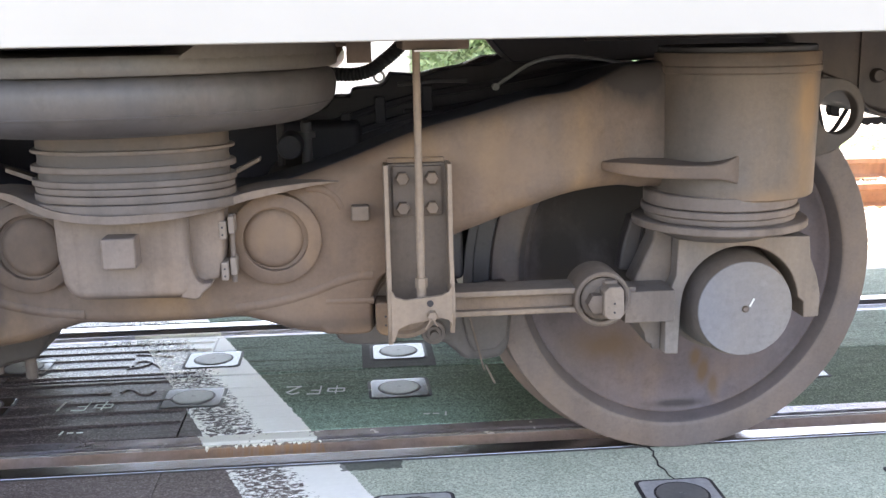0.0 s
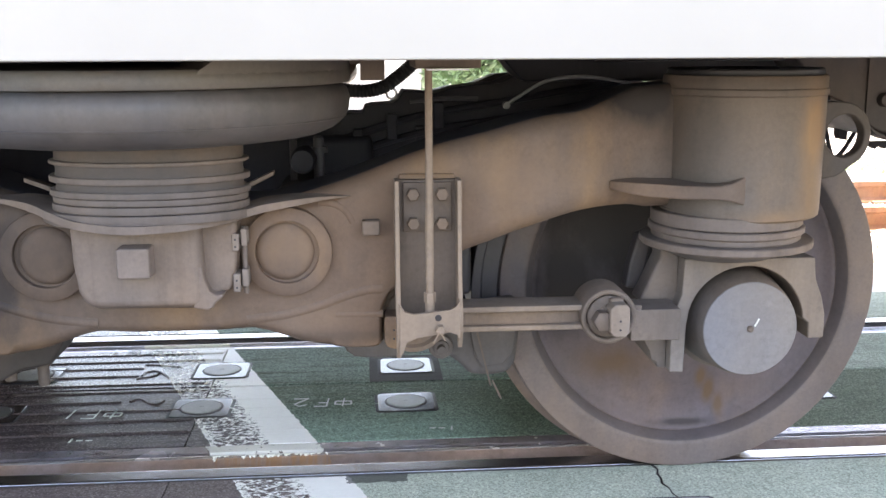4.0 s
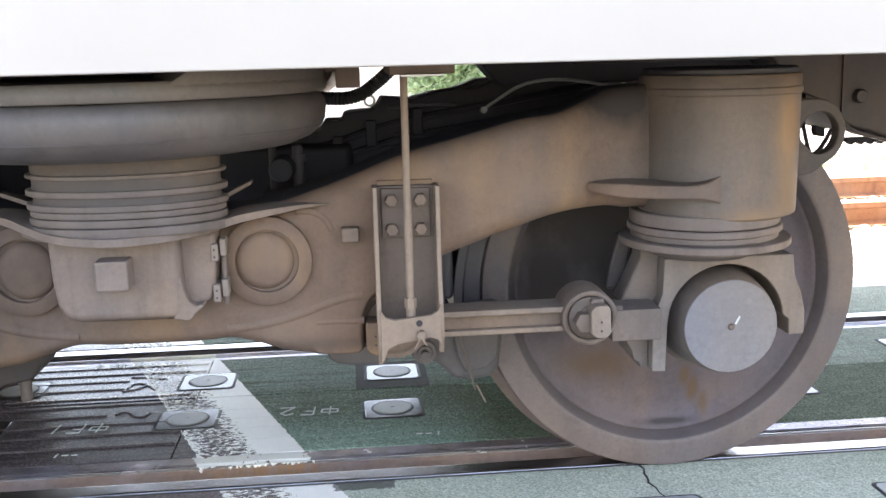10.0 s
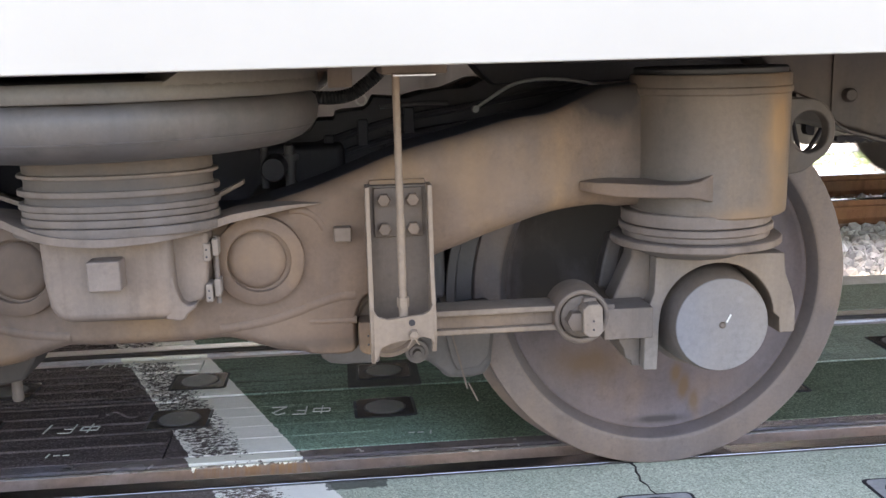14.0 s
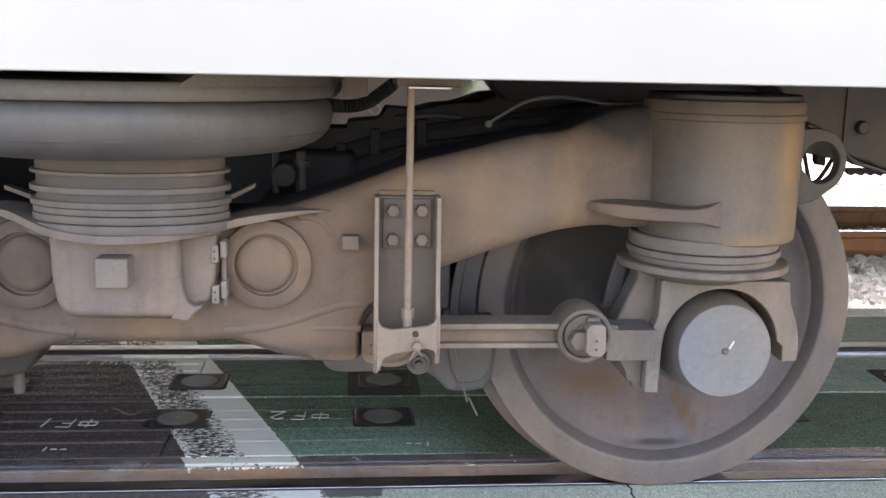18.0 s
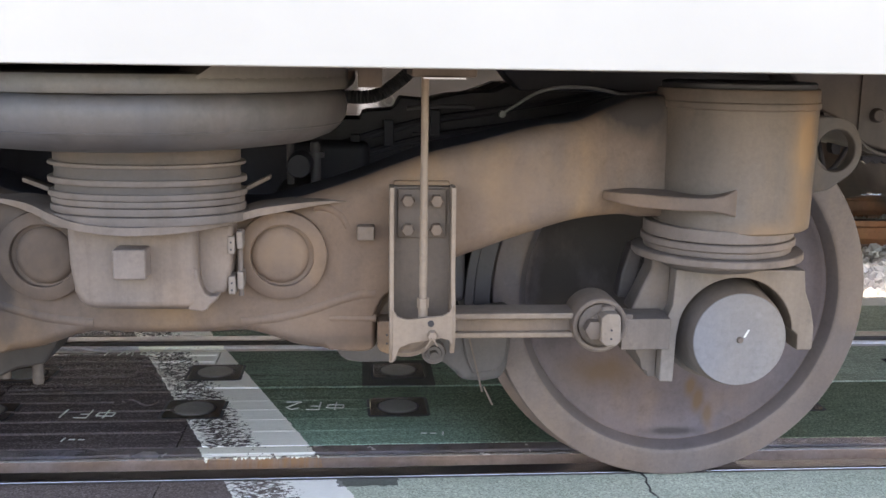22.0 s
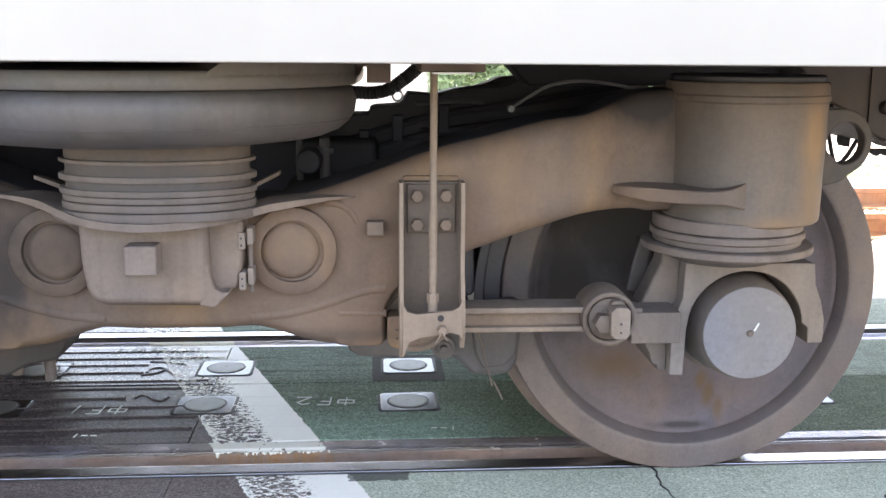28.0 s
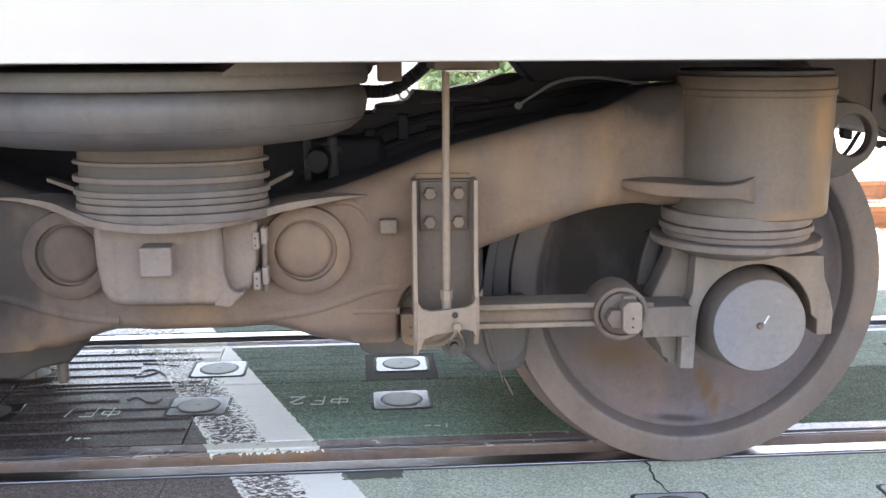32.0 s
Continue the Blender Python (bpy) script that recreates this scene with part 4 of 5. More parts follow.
def ribbon(points, thick, back):
    """A bent plate whose front edge swings in and out."""
    bm = bmesh.new()
    rows = []
    for i, p in enumerate(points):
        h = thick * (0.15 + 0.85 * min(1.0, i / 14, (len(points) - 1 - i) / 14))
        rows.append([bm.verts.new(q) for q in ((p.x, p.z, p.y), (p.x, back, p.y), (p.x, back, p.y - h), (p.x, p.z, p.y - h))])
    for a, b in zip(rows, rows[1:]):
        for i in range(4):
            bm.faces.new((a[i], a[(i + 1) % 4], b[(i + 1) % 4], b[i]))
    bm.faces.new(rows[0])
    bm.faces.new(rows[-1])
    return bm


part("seat_flange", ribbon(curve(rib, 5), 0.013, -0.50), SEAT, bogie, "wavy flange along the spring seat", bevel=0.0045, segments=3)
part("seat_plate", lathe([(0, 0.692), (0.165, 0.692), (0.170, 0.690), (0.170, 0.684), (0.166, 0.682), (0, 0.682)], "z", (AX, AY, 0), 64), CASTING, bogie)
part("spring_seat", prism([(-1.188, 0.692), (-1.186, 0.62), (-1.180, 0.575), (-1.170, 0.553), (-1.150, 0.547), (-0.995, 0.545), (-0.980, 0.552), (-0.981, 0.60), (-0.984, 0.692)], -0.627, -0.50), SEAT, bogie, "rounded cast spring seat", bevel=0.024, segments=5)
part("seat_lip", prism([(-1.000, 0.620), (-0.9840, 0.615), (-0.9800, 0.592), (-0.9735, 0.574), (-0.9640, 0.5680), (-0.9500, 0.5700), (-0.9530, 0.5630), (-0.9640, 0.5545), (-0.9700, 0.5455), (-0.9770, 0.5425), (-1.000, 0.5460)], -0.6245, -0.55), SEAT, bogie, "flared toe of the spring seat", bevel=0.006, segments=4)
part("gusset", prism([(-1.00, 0.684), (-0.928, 0.684), (-0.932, 0.610), (-0.940, 0.5695), (-0.956, 0.5655), (-0.968, 0.558), (-1.00, 0.554)], -0.600, -0.50), SEAT, bogie, "flat gusset beside the spring seat", bevel=0.010, segments=4)
part("square_boss", box(-1.107, -1.056, -0.668, -0.60, 0.606, 0.654), SEAT, bogie, bevel=0.0035)
part("square_boss", box(-0.727, -0.697, -0.563, -0.52, 0.649, 0.674), CASTING, bogie, bevel=0.003)
for z0, z1 in ((0.634, 0.664), (0.566, 0.597)):
    lug = part("hinge_lug", box(-0.938, -0.926, -0.602, -0.56, z0, z1), PALE, bogie, bevel=0.003)
    part("hinge_lug", box(-0.9245, -0.9135, -0.594, -0.56, z0 + 0.007, z1 + 0.006), PALE, bogie, bevel=0.003)
    for dz in (0.008, 0.02):
        part("pin_hole", lathe([(0, -0.6028), (0.0018, -0.6028), (0.0018, -0.601), (0, -0.601)], "y", (-0.932, 0, z0 + dz), 10), BLACK, lug)
part("hinge_pin", lathe([(0, 0.560), (0.0045, 0.560), (0.0045, 0.672), (0, 0.672)], "z", (-0.9195, -0.580, 0), 12), CASTING, bogie)

# The levelling-rod bracket.
bracket = part("bracket", box(-0.668, -0.566, -0.560, -0.535, 0.50, 0.742), DIM, bogie, "dusty channel bracket bolted to the frame", bevel=0.002)
fl = [(-0.555, 0.745), (-0.600, 0.745), (-0.604, 0.60), (-0.618, 0.548), (-0.624, 0.530), (-0.624, 0.478), (-0.616, 0.466), (-0.606, 0.448), (-0.598, 0.448), (-0.594, 0.50), (-0.555, 0.53)]
for x0, x1, drop in ((-0.673, -0.6655, 0.0), (-0.5705, -0.563, 0.016)):
    part("bracket_flange", along_x([(y, z + (drop if z < 0.5 else 0.0)) for y, z in fl], x0, x1), PALE, bracket, bevel=0.0012)
part("cross_plate", prism([(-0.668, 0.546), (-0.660, 0.533), (-0.645, 0.528), (-0.585, 0.534), (-0.574, 0.540), (-0.568, 0.552), (-0.568, 0.480), (-0.574, 0.492), (-0.586, 0.496), (-0.640, 0.487), (-0.656, 0.480), (-0.663, 0.462), (-0.668, 0.455)], -0.626, -0.618), PALE, bracket, "pale plate across the foot of the bracket", bevel=0.001)
part("rod_hole", lathe([(0, -0.6272), (0.0055, -0.6272), (0.0055, -0.62), (0, -0.62)], "y", (-0.6045, 0, 0.5215), 16), BLACK, bracket)
part("castle_nut", hexagon(0.0085, -0.640, -0.62, (-0.602, 0, 0.503)), PALE, bracket)
for a, b in (((-0.604, 0.500), (-0.614, 0.483)), ((-0.602, 0.500), (-0.594, 0.487))):
    part("split_pin", tube([(a[0], -0.641, a[1]), (b[0], -0.642, b[1])], 0.0014, 6), PALE, bracket)
part("rim_plate", box(-0.665, -0.570, -0.5465, -0.535, 0.740, 0.750), FRAME, bracket, bevel=0.003)
plate = part("bolt_plate", box(-0.6585, -0.5765, -0.567, -0.558, 0.6555, 0.7385), DIM, bracket, bevel=0.002)
for x in (-0.6415, -0.5935):
    for z in (0.7195, 0.6705):
        part("bolt", hexagon(0.0112, -0.583, -0.565, (x, 0, z)), CASTING, plate)
rod = part("levelling_rod", tube([(-0.6165, -0.600, 0.937), (-0.6165, -0.600, 0.535)], 0.0062, 14), PALE, bogie, "slim upright levelling rod")
part("rod_neck", tube([(-0.6165, -0.600, 0.70), (-0.6165, -0.600, 0.575)], 0.0068, 14), PALE, rod)
part("rod_nut", lathe([(0, 0.5425), (0.0102, 0.5425), (0.0102, 0.5590), (0, 0.5590)], "z", (-0.6165, -0.600, 0), 6), PALE, rod)
part("rod_socket", lathe([(0, 0.520), (0.0080, 0.520), (0.0080, 0.5425), (0, 0.5425)], "z", (-0.6165, -0.600, 0), 16), PALE, rod)

# The axle-box link.
link = part("axle_link", box(-0.60, -0.325, -0.470, -0.430, 0.459, 0.494), CASTING, bogie, "pale steel link from frame to axle box", bevel=0.004)
for z0, z1 in ((0.4895, 0.5010), (0.4545, 0.4650)):
    part("link_flange", box(-0.60, -0.312, -0.484, -0.416, z0, z1), PALE, link, bevel=0.003)
EX, EZ = -0.287, 0.480
part("link_eye", lathe([(0.0405, -0.482), (0.0410, -0.491), (0.0420, -0.4935), (0.0460, -0.495), (0.0495, -0.4935), (0.0510, -0.490), (0.0515, -0.41), (0, -0.41), (0, -0.482), (0.0405, -0.482)], "y", (EX, 0, EZ), 48), CASTING, link, "round rubber-bushed link eye")
part("bush", lathe([(0, -0.4945), (0.028, -0.4945), (0.0365, -0.4925), (0.0385, -0.4905), (0.0390, -0.482), (0, -0.482)], "y", (EX, 0, EZ), 44), DIM, link, "grey rubber bush")
part("bush_washer", lathe([(0, -0.498), (0.024, -0.498), (0.0255, -0.4965), (0.0255, -0.494), (0, -0.494)], "y", (EX + 0.004, 0, EZ), 36), DIM, link, "round washer")
part("hex_nut", hexagon(0.0185, -0.520, -0.49, (-0.301, 0, 0.4775)), CASTING, link)
part("nut_block", prism([(-0.2935, 0.502), (-0.284, 0.511), (-0.263, 0.511), (-0.2575, 0.503), (-0.2565, 0.461), (-0.263, 0.4515), (-0.284, 0.4515), (-0.2925, 0.459)], -0.53, -0.485), PALE, link, bevel=0.003)
part("nut_neck", box(-0.288, -0.262, -0.505, -0.47, 0.498, 0.517), CASTING, link, bevel=0.005)
for dz in (0.0, -0.016):
    part("pin_hole", lathe([(0, -0.5312), (0.002, -0.5312), (0.002, -0.529), (0, -0.529)], "y", (-0.2745, 0, 0.481 + dz), 10), BLACK, link)
part("frame_bush", lathe([(0, -0.50), (0.02, -0.50), (0.022, -0.506), (0.034, -0.506), (0.036, -0.50), (0.05, -0.50), (0.055, -0.506), (0.063, -0.504), (0.066, -0.49), (0.066, -0.40), (0, -0.40)], "y", (-0.640, 0, 0.490), 40), CASTING, bogie, "round link bush under the frame")
part("bush_cap", prism([(-0.6920, 0.501), (-0.6880, 0.505), (-0.664, 0.505), (-0.664, 0.4465), (-0.676, 0.4465), (-0.6865, 0.4505), (-0.6920, 0.4600)], -0.549, -0.42), FRAME, bogie, "rounded cap over the link bush", bevel=0.003, segments=3)

for z in (0.4655, 0.481):
    part("pin_hole", lathe([(0, -0.5502), (0.002, -0.5502), (0.002, -0.548), (0, -0.548)], "y", (-0.6755, 0, z), 10), BLACK, bogie)
# The axle box under its spring.
axle_box = part("axle_box", prism([(-0.129, 0.569), (0.122, 0.567), (0.126, 0.525), (0.140, 0.490), (0.148, 0.455), (0.148, 0.410), (0.117, 0.409), (0.116, 0.44)]
                + arc(-0.008, 0.440, 0.1125, 5, 165, 22) + [(-0.121, 0.44), (-0.1235, 0.348), (-0.150, 0.349), (-0.150, 0.43), (-0.146, 0.465), (-0.132, 0.500)], -0.425, -0.28), PALE, bogie, "pale cast axle-box saddle", bevel=0.003)
part("saddle_side", prism([(-0.128, 0.585), (-0.166, 0.585), (-0.1665, 0.565), (-0.1765, 0.543), (-0.190, 0.512), (-0.203, 0.486), (-0.203, 0.478), (-0.128, 0.478)], -0.392, -0.33), CASTING, axle_box, "sloping web of the saddle", bevel=0.010, segments=3)
# Rear web in a dark material: its shade is put into the colour.
part("saddle_side", prism([(-0.160, 0.598), (-0.190, 0.598), (-0.206, 0.540), (-0.214, 0.490), (-0.180, 0.488)], -0.320, -0.28), UNDER, axle_box, "rear sloping web of the saddle", bevel=0.006, segments=2)
part("link_arm", box(-0.2425, -0.150, -0.480, -0.40, 0.429, 0.488), CASTING, axle_box, bevel=0.0025)
part("arm_hook", prism([(-0.256, 0.503), (-0.247, 0.503), (-0.238, 0.497), (-0.222, 0.4965), (-0.222, 0.487), (-0.2425, 0.487)], -0.478, -0.43), DIM, axle_box, bevel=0.002)
part("lower_web", prism([(-0.197, 0.431), (-0.15, 0.431), (-0.15, 0.350), (-0.167, 0.351), (-0.169, 0.362), (-0.179, 0.366), (-0.183, 0.385), (-0.193, 0.402)], -0.40, -0.28), CASTING, axle_box, bevel=0.003)
cover = part("axle_cover", lathe([(0, -0.4525), (0.084, -0.4525), (0.0885, -0.4515), (0.0910, -0.448), (0.096, -0.43), (0.105, -0.36), (0.107, -0.33), (0.116, -0.325), (0.117, -0.29), (0, -0.29)], "y", (-0.0085, 0, 0.4395), 72), CASTING, bogie, "round axle-end cover")
part("cover_face", lathe([(0, -0.4545), (0.0885, -0.4545), (0.0895, -0.4535), (0.0895, -0.452), (0, -0.452)], "y", (-0.0085, 0, 0.4395), 72), COVER, cover, "light grey painted round face")
part("centre_plug", lathe([(0, -0.459), (0.0045, -0.459), (0.0062, -0.457), (0.0065, -0.452), (0, -0.452)], "y", (-0.0085, 0, 0.4395), 20), CASTING, cover)
part("paint_tick", box(-0.0015, 0.0015, -0.4562, -0.4545, -0.0085, 0.0085), CHALK, cover, "white paint tick", at=pose(0.0035, 0, 0.4515, 0, 28, 0))

CX = SX - 0.0225
SPRING = [(0.157, 0.6135, 0.600), (0.135, 0.6255, 0.6135), (0.141, 0.6385, 0.6255), (0.137, 0.664, 0.6400), (0.120, 0.67, 0.590)]
for r, z1, z0 in SPRING:
    part("spring_ring", lathe([(0, z1), (r - 0.002, z1), (r, z1 - 0.002), (r, z0 + 0.002), (r - 0.002, z0), (0, z0)], "z", (CX, SY, 0), 72), SEAT, bogie, "dusty ring of the axle spring")
part("saddle_cone", lathe([(0, 0.601), (0.150, 0.601), (0.142, 0.595), (0.120, 0.588), (0.090, 0.575), (0, 0.564)], "z", (CX, SY + 0.014, 0), 64), CASTING, bogie, "cast cone under the axle spring")
housing = part("spring_housing", lathe([(0.126, 0.70), (0.128, 0.661), (0.137, 0.657), (0.1405, 0.660), (0.1415, 0.668), (0.1440, 0.872), (0.1468, 0.8750), (0.1468, 0.8840), (0.1445, 0.8865), (0.1445, 0.905), (0.1425, 0.908), (0, 0.9085)], "z", (SX, SY, 0), 96), HOUSING, bogie, "tall dusty steel axle-spring housing")
part("housing_cap", lathe([(0, 0.908), (0.1365, 0.908), (0.1375, 0.910), (0.1375, 0.917), (0.134, 0.920), (0, 0.920)], "z", (SX, SY, 0), 64), HOSE, housing, "black cap on the spring housing")


def blade(rows, back):
    """A rib whose height and front edge change along x: rows of x, front y, top, foot."""
    bm = bmesh.new()
    made = [[bm.verts.new(q) for q in ((x, y, t), (x, back, t), (x, back, f), (x, y, f))] for x, y, t, f in rows]
    for a, b in zip(made, made[1:]):
        for i in range(4):
            bm.faces.new((a[i], a[(i + 1) % 4], b[(i + 1) % 4], b[i]))
    bm.faces.new(made[0])
    bm.faces.new(made[-1])
    return bm


part("housing_web", blade([(-0.292, -0.496, 0.727, 0.712), (-0.27, -0.530, 0.7285, 0.709), (-0.24, -0.553, 0.729, 0.705), (-0.18, -0.567, 0.726, 0.702), (-0.135, -0.570, 0.7245, 0.7005), (-0.115, -0.571, 0.726, 0.700), (-0.098, -0.570, 0.7295, 0.697), (-0.082, -0.564, 0.735, 0.692), (-0.066, -0.552, 0.742, 0.687)], -0.46), FRAME, housing, "stiffening rib", bevel=0.004, segments=3)
LUG = [(0.09, 0.857), (0.135, 0.858)] + [(0.152 + 0.0545 * math.cos(radians(a)), 0.797 + 0.0605 * math.sin(radians(a))) for a in range(88, -66, -7)] + [(0.165, 0.735), (0.150, 0.722), (0.09, 0.71)]
part("lifting_eye", prism(LUG, -0.436, -0.375), FRAME, bogie, "rounded lifting lug with a hole", bevel=0.004, segments=3)


def ring_cut(ob, cx, cz, r):
    """Cuts the round hole through a lug by rebuilding it from two closed outlines."""
    me = ob.data
    outer = LUG
    bm = bmesh.new()
    n = 40
    inner = [(cx + r * math.cos(2 * math.pi * i / n), cz + r * 1.08 * math.sin(2 * math.pi * i / n)) for i in range(n)]

    def edge_at(i):
        """Where the ray from the hole's middle leaves the outline."""
        a = 2 * math.pi * i / n
        d = (math.cos(a), math.sin(a))
        best = None
        for (x0, z0), (x1, z1) in zip(outer, outer[1:] + outer[:1]):
            ex, ez = x1 - x0, z1 - z0
            det = d[0] * -ez + d[1] * ex
            if abs(det) < 1e-9:
                continue
            px, pz = x0 - cx, z0 - cz
            s = (px * -ez + pz * ex) / det
            u = (d[0] * pz - d[1] * px) / det
            if s > 0 and -1e-6 <= u <= 1 + 1e-6 and (best is None or s > best):
                best = s
        return (cx + d[0] * best, cz + d[1] * best)

    rings = []
    for y in (-0.436, -0.405):
        rings.append(([bm.verts.new((x, y, z)) for x, z in inner], [bm.verts.new((p[0], y, p[1])) for p in map(edge_at, range(n))]))
    for i in range(n):
        j = (i + 1) % n
        (a, b), (c, d) = rings
        bm.faces.new((a[i], a[j], b[j], b[i]))
        bm.faces.new((c[i], d[i], d[j], c[j]))
        bm.faces.new((b[i], b[j], d[j], d[i]))
        bm.faces.new((a[i], c[i], c[j], a[j]))
    # Lug is darker than the frame: its shade is put into the colour.
    ob.data = mesh_of("lifting_eye", bm, LAYER)


lug_eye = [o for o in bogie.children if o.name.startswith("lifting_eye")][0]
ring_cut(lug_eye, 0.1565, 0.7955, 0.0360)
far_side = [o for o in bogie.children if o.name.split(".")[0] in ("spring_housing",) or o is housing]
for ob in list(far_side):
    flip_far(ob)
    end = flip_end(ob)
    flip_far(end)

# Wheelset: rims, discs and axle turn together.
R = 0.43
RIM = [(0.345, -0.020), (0.353, -0.040), (0.366, -0.0595), (0.3695, -0.0630), (0.374, -0.0648), (0.380, -0.065), (0.424, -0.065), (0.4275, -0.0640), (0.43, -0.060), (0.4305, 0.010), (0.434, 0.028), (0.449, 0.036), (0.457, 0.046), (0.455, 0.056), (0.445, 0.062), (0.365, 0.062), (0.352, 0.05), (0.345, 0.02), (0.345, -0.020)]
WEB = [(0, -0.075), (0.095, -0.075), (0.105, -0.070), (0.125, -0.064), (0.19, -0.046), (0.25, -0.030), (0.29, -0.024), (0.318, -0.0235), (0.333, -0.0285), (0.341, -0.0345), (0.3465, -0.0375), (0.3515, -0.0375), (0.354, -0.034), (0.354, 0.028), (0.335, 0.022), (0.31, 0.018), (0.26, 0.010), (0.19, -0.010), (0.12, -0.02), (0.10, 0.06), (0, 0.06)]
rim_mesh = mesh_of("wheel_rim", lathe(RIM, "y", (0, 0, 0), 128), WHEEL, 30)
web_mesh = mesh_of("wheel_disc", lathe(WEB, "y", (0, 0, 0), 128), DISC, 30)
lip_mesh = mesh_of("wheel_lip", lathe([(0.3685, -0.0637), (0.3655, -0.0612), (0.3520, -0.0402), (0.3540, -0.038), (0.3675, -0.0600), (0.3685, -0.0637)], "y", (0, 0, 0), 128), BAND, 30)
tread_mesh = mesh_of("wheel_tread", lathe([(0.4310, -0.055), (0.4312, 0.010), (0.4347, 0.0275), (0.4300, 0.0275), (0.4290, -0.055), (0.4310, -0.055)], "y", (0, 0, 0), 128), UNDER, 30)
AXLES = []
for k, x in enumerate((0.0, 2 * MID)):
    axle = part("axle", lathe([(0, -0.30), (0.06, -0.30), (0.06, -0.15), (0.08, -0.12), (0.08, 1.25), (0.06, 1.28), (0.06, 1.43), (0, 1.43)], "y", (0, 0, 0), 32), UNDER, bogie, "steel axle with two solid wheels", at=pose(x, 0, R))
    for y, turn in ((0.0, 0), (1.132, 180)):
        part("wheel_rim", rim_mesh, WHEEL, axle, "worn wheel rim with flange", at=pose(0, y, 0, 0, 0, turn))
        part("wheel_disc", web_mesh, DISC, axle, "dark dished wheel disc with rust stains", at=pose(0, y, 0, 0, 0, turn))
        part("wheel_tread", tread_mesh, UNDER, axle, "dark rolling tread of the wheel", at=pose(0, y, 0, 0, 0, turn))
        part("wheel_lip", lip_mesh, BAND, axle, "inner lip of the rim, darker than its face", at=pose(0, y, 0, 0, 0, turn))
    AXLES.append((axle, x))

# Brake gear and hanging parts round the wheel.
R0 = 0.43
brake = part("brake_unit", box(-0.575, -0.50, -0.15, 0.02, 0.44, 0.66), NAVY, bogie, "dark blue-grey brake unit behind the link", bevel=0.012, segments=3)
part("brake_block", prism(arc(0, R0, 0.4365, 150, 190, 16) + arc(0, R0, 0.474, 190, 150, 16), -0.09, 0.05), NAVY, brake, "curved brake block against the wheel tread", bevel=0.004)
part("block_holder", prism(arc(0, R0, 0.478, 152, 184, 14) + arc(0, R0, 0.499, 184, 152, 14), -0.13, 0.03), NAVY, brake, "curved holder of the brake block", bevel=0.003)
part("brake_rib", box(-0.528, -0.521, -0.175, -0.14, 0.44, 0.645), NAVY, brake, bevel=0.002)
part("brake_rib", box(-0.545, -0.535, -0.165, -0.14, 0.44, 0.645), BLACK, brake, bevel=0.002)
SHOE_LINE = [(-0.602, 0.372), (-0.590, 0.398), (-0.56, 0.41), (-0.40, 0.43), (-0.405, 0.37), (-0.412, 0.31), (-0.425, 0.284), (-0.462, 0.278), (-0.508, 0.281), (-0.524, 0.300), (-0.545, 0.318), (-0.572, 0.327), (-0.594, 0.343), (-0.604, 0.358)]
shoe = part("brake_shoe", prism(SHOE_LINE, -0.205, -0.09), SHOE, bogie, "grey brake shoe holder beside the wheel", bevel=0.014, segments=4)
part("shoe_plate", prism([(-0.520, 0.425), (-0.408, 0.43), (-0.418, 0.330), (-0.440, 0.306), (-0.486, 0.300), (-0.500, 0.330)], -0.216, -0.19), SHOE, shoe, "raised plate on the shoe holder", bevel=0.005, segments=3)
part("shoe_pin", lathe([(0, -0.240), (0.008, -0.240), (0.009, -0.226), (0.015, -0.226), (0.017, -0.220), (0.024, -0.220), (0.026, -0.21), (0, -0.21)], "y", (-0.570, 0, 0.348), 28), DIM, shoe)
part("shoe_strap", box(-0.0018, 0.0018, -0.220, -0.214, -0.085, 0.085), DIM, shoe, "thin bent strap", at=pose(-0.487, 0, 0.345, 0, -14, 0))
part("strap_end", box(-0.0017, 0.0017, -0.223, -0.218, -0.026, 0.018), DIM, shoe, "thin strap end", at=pose(-0.456, 0, 0.258, 0, -25, 0))
part("frame_foot", prism([(-0.772, 0.47), (-0.772, 0.388), (-0.7685, 0.380), (-0.763, 0.3685), (-0.7485, 0.358), (-0.724, 0.354), (-0.650, 0.354), (-0.640, 0.47)], -0.30, -0.12), SHOE, bogie, "dull rounded foot under the frame", bevel=0.006, segments=3)
low = part("brake_beam", prism([(-1.50, 0.47), (-1.28, 0.47), (-1.285, 0.425), (-1.315, 0.375), (-1.37, 0.365), (-1.41, 0.345), (-1.50, 0.345)], -0.36, -0.22), GRIME, bogie, "dark brake hanger under the frame", bevel=0.008)
part("hanger_pin", lathe([(0, 0.318), (0.009, 0.318), (0.011, 0.322), (0.011, 0.38), (0, 0.38)], "z", (-1.348, -0.30, 0), 14), SHOE, low)
part("hanger_pin", lathe([(0, 0.33), (0.011, 0.33), (0.011, 0.38), (0, 0.38)], "z", (-1.41, -0.30, 0), 14), SHOE, low)

# Black box added to block the bright view through the bogie.
part("transom_box", box(-1.02, -0.70, 0.15, 0.60, 0.50, 0.755), BLACK, bogie, "black box added to block the view through the bogie", bevel=0.02)
# Black plate added for the shade in the gap beside the link bush.
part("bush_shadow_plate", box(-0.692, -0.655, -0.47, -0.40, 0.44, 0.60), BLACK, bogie)
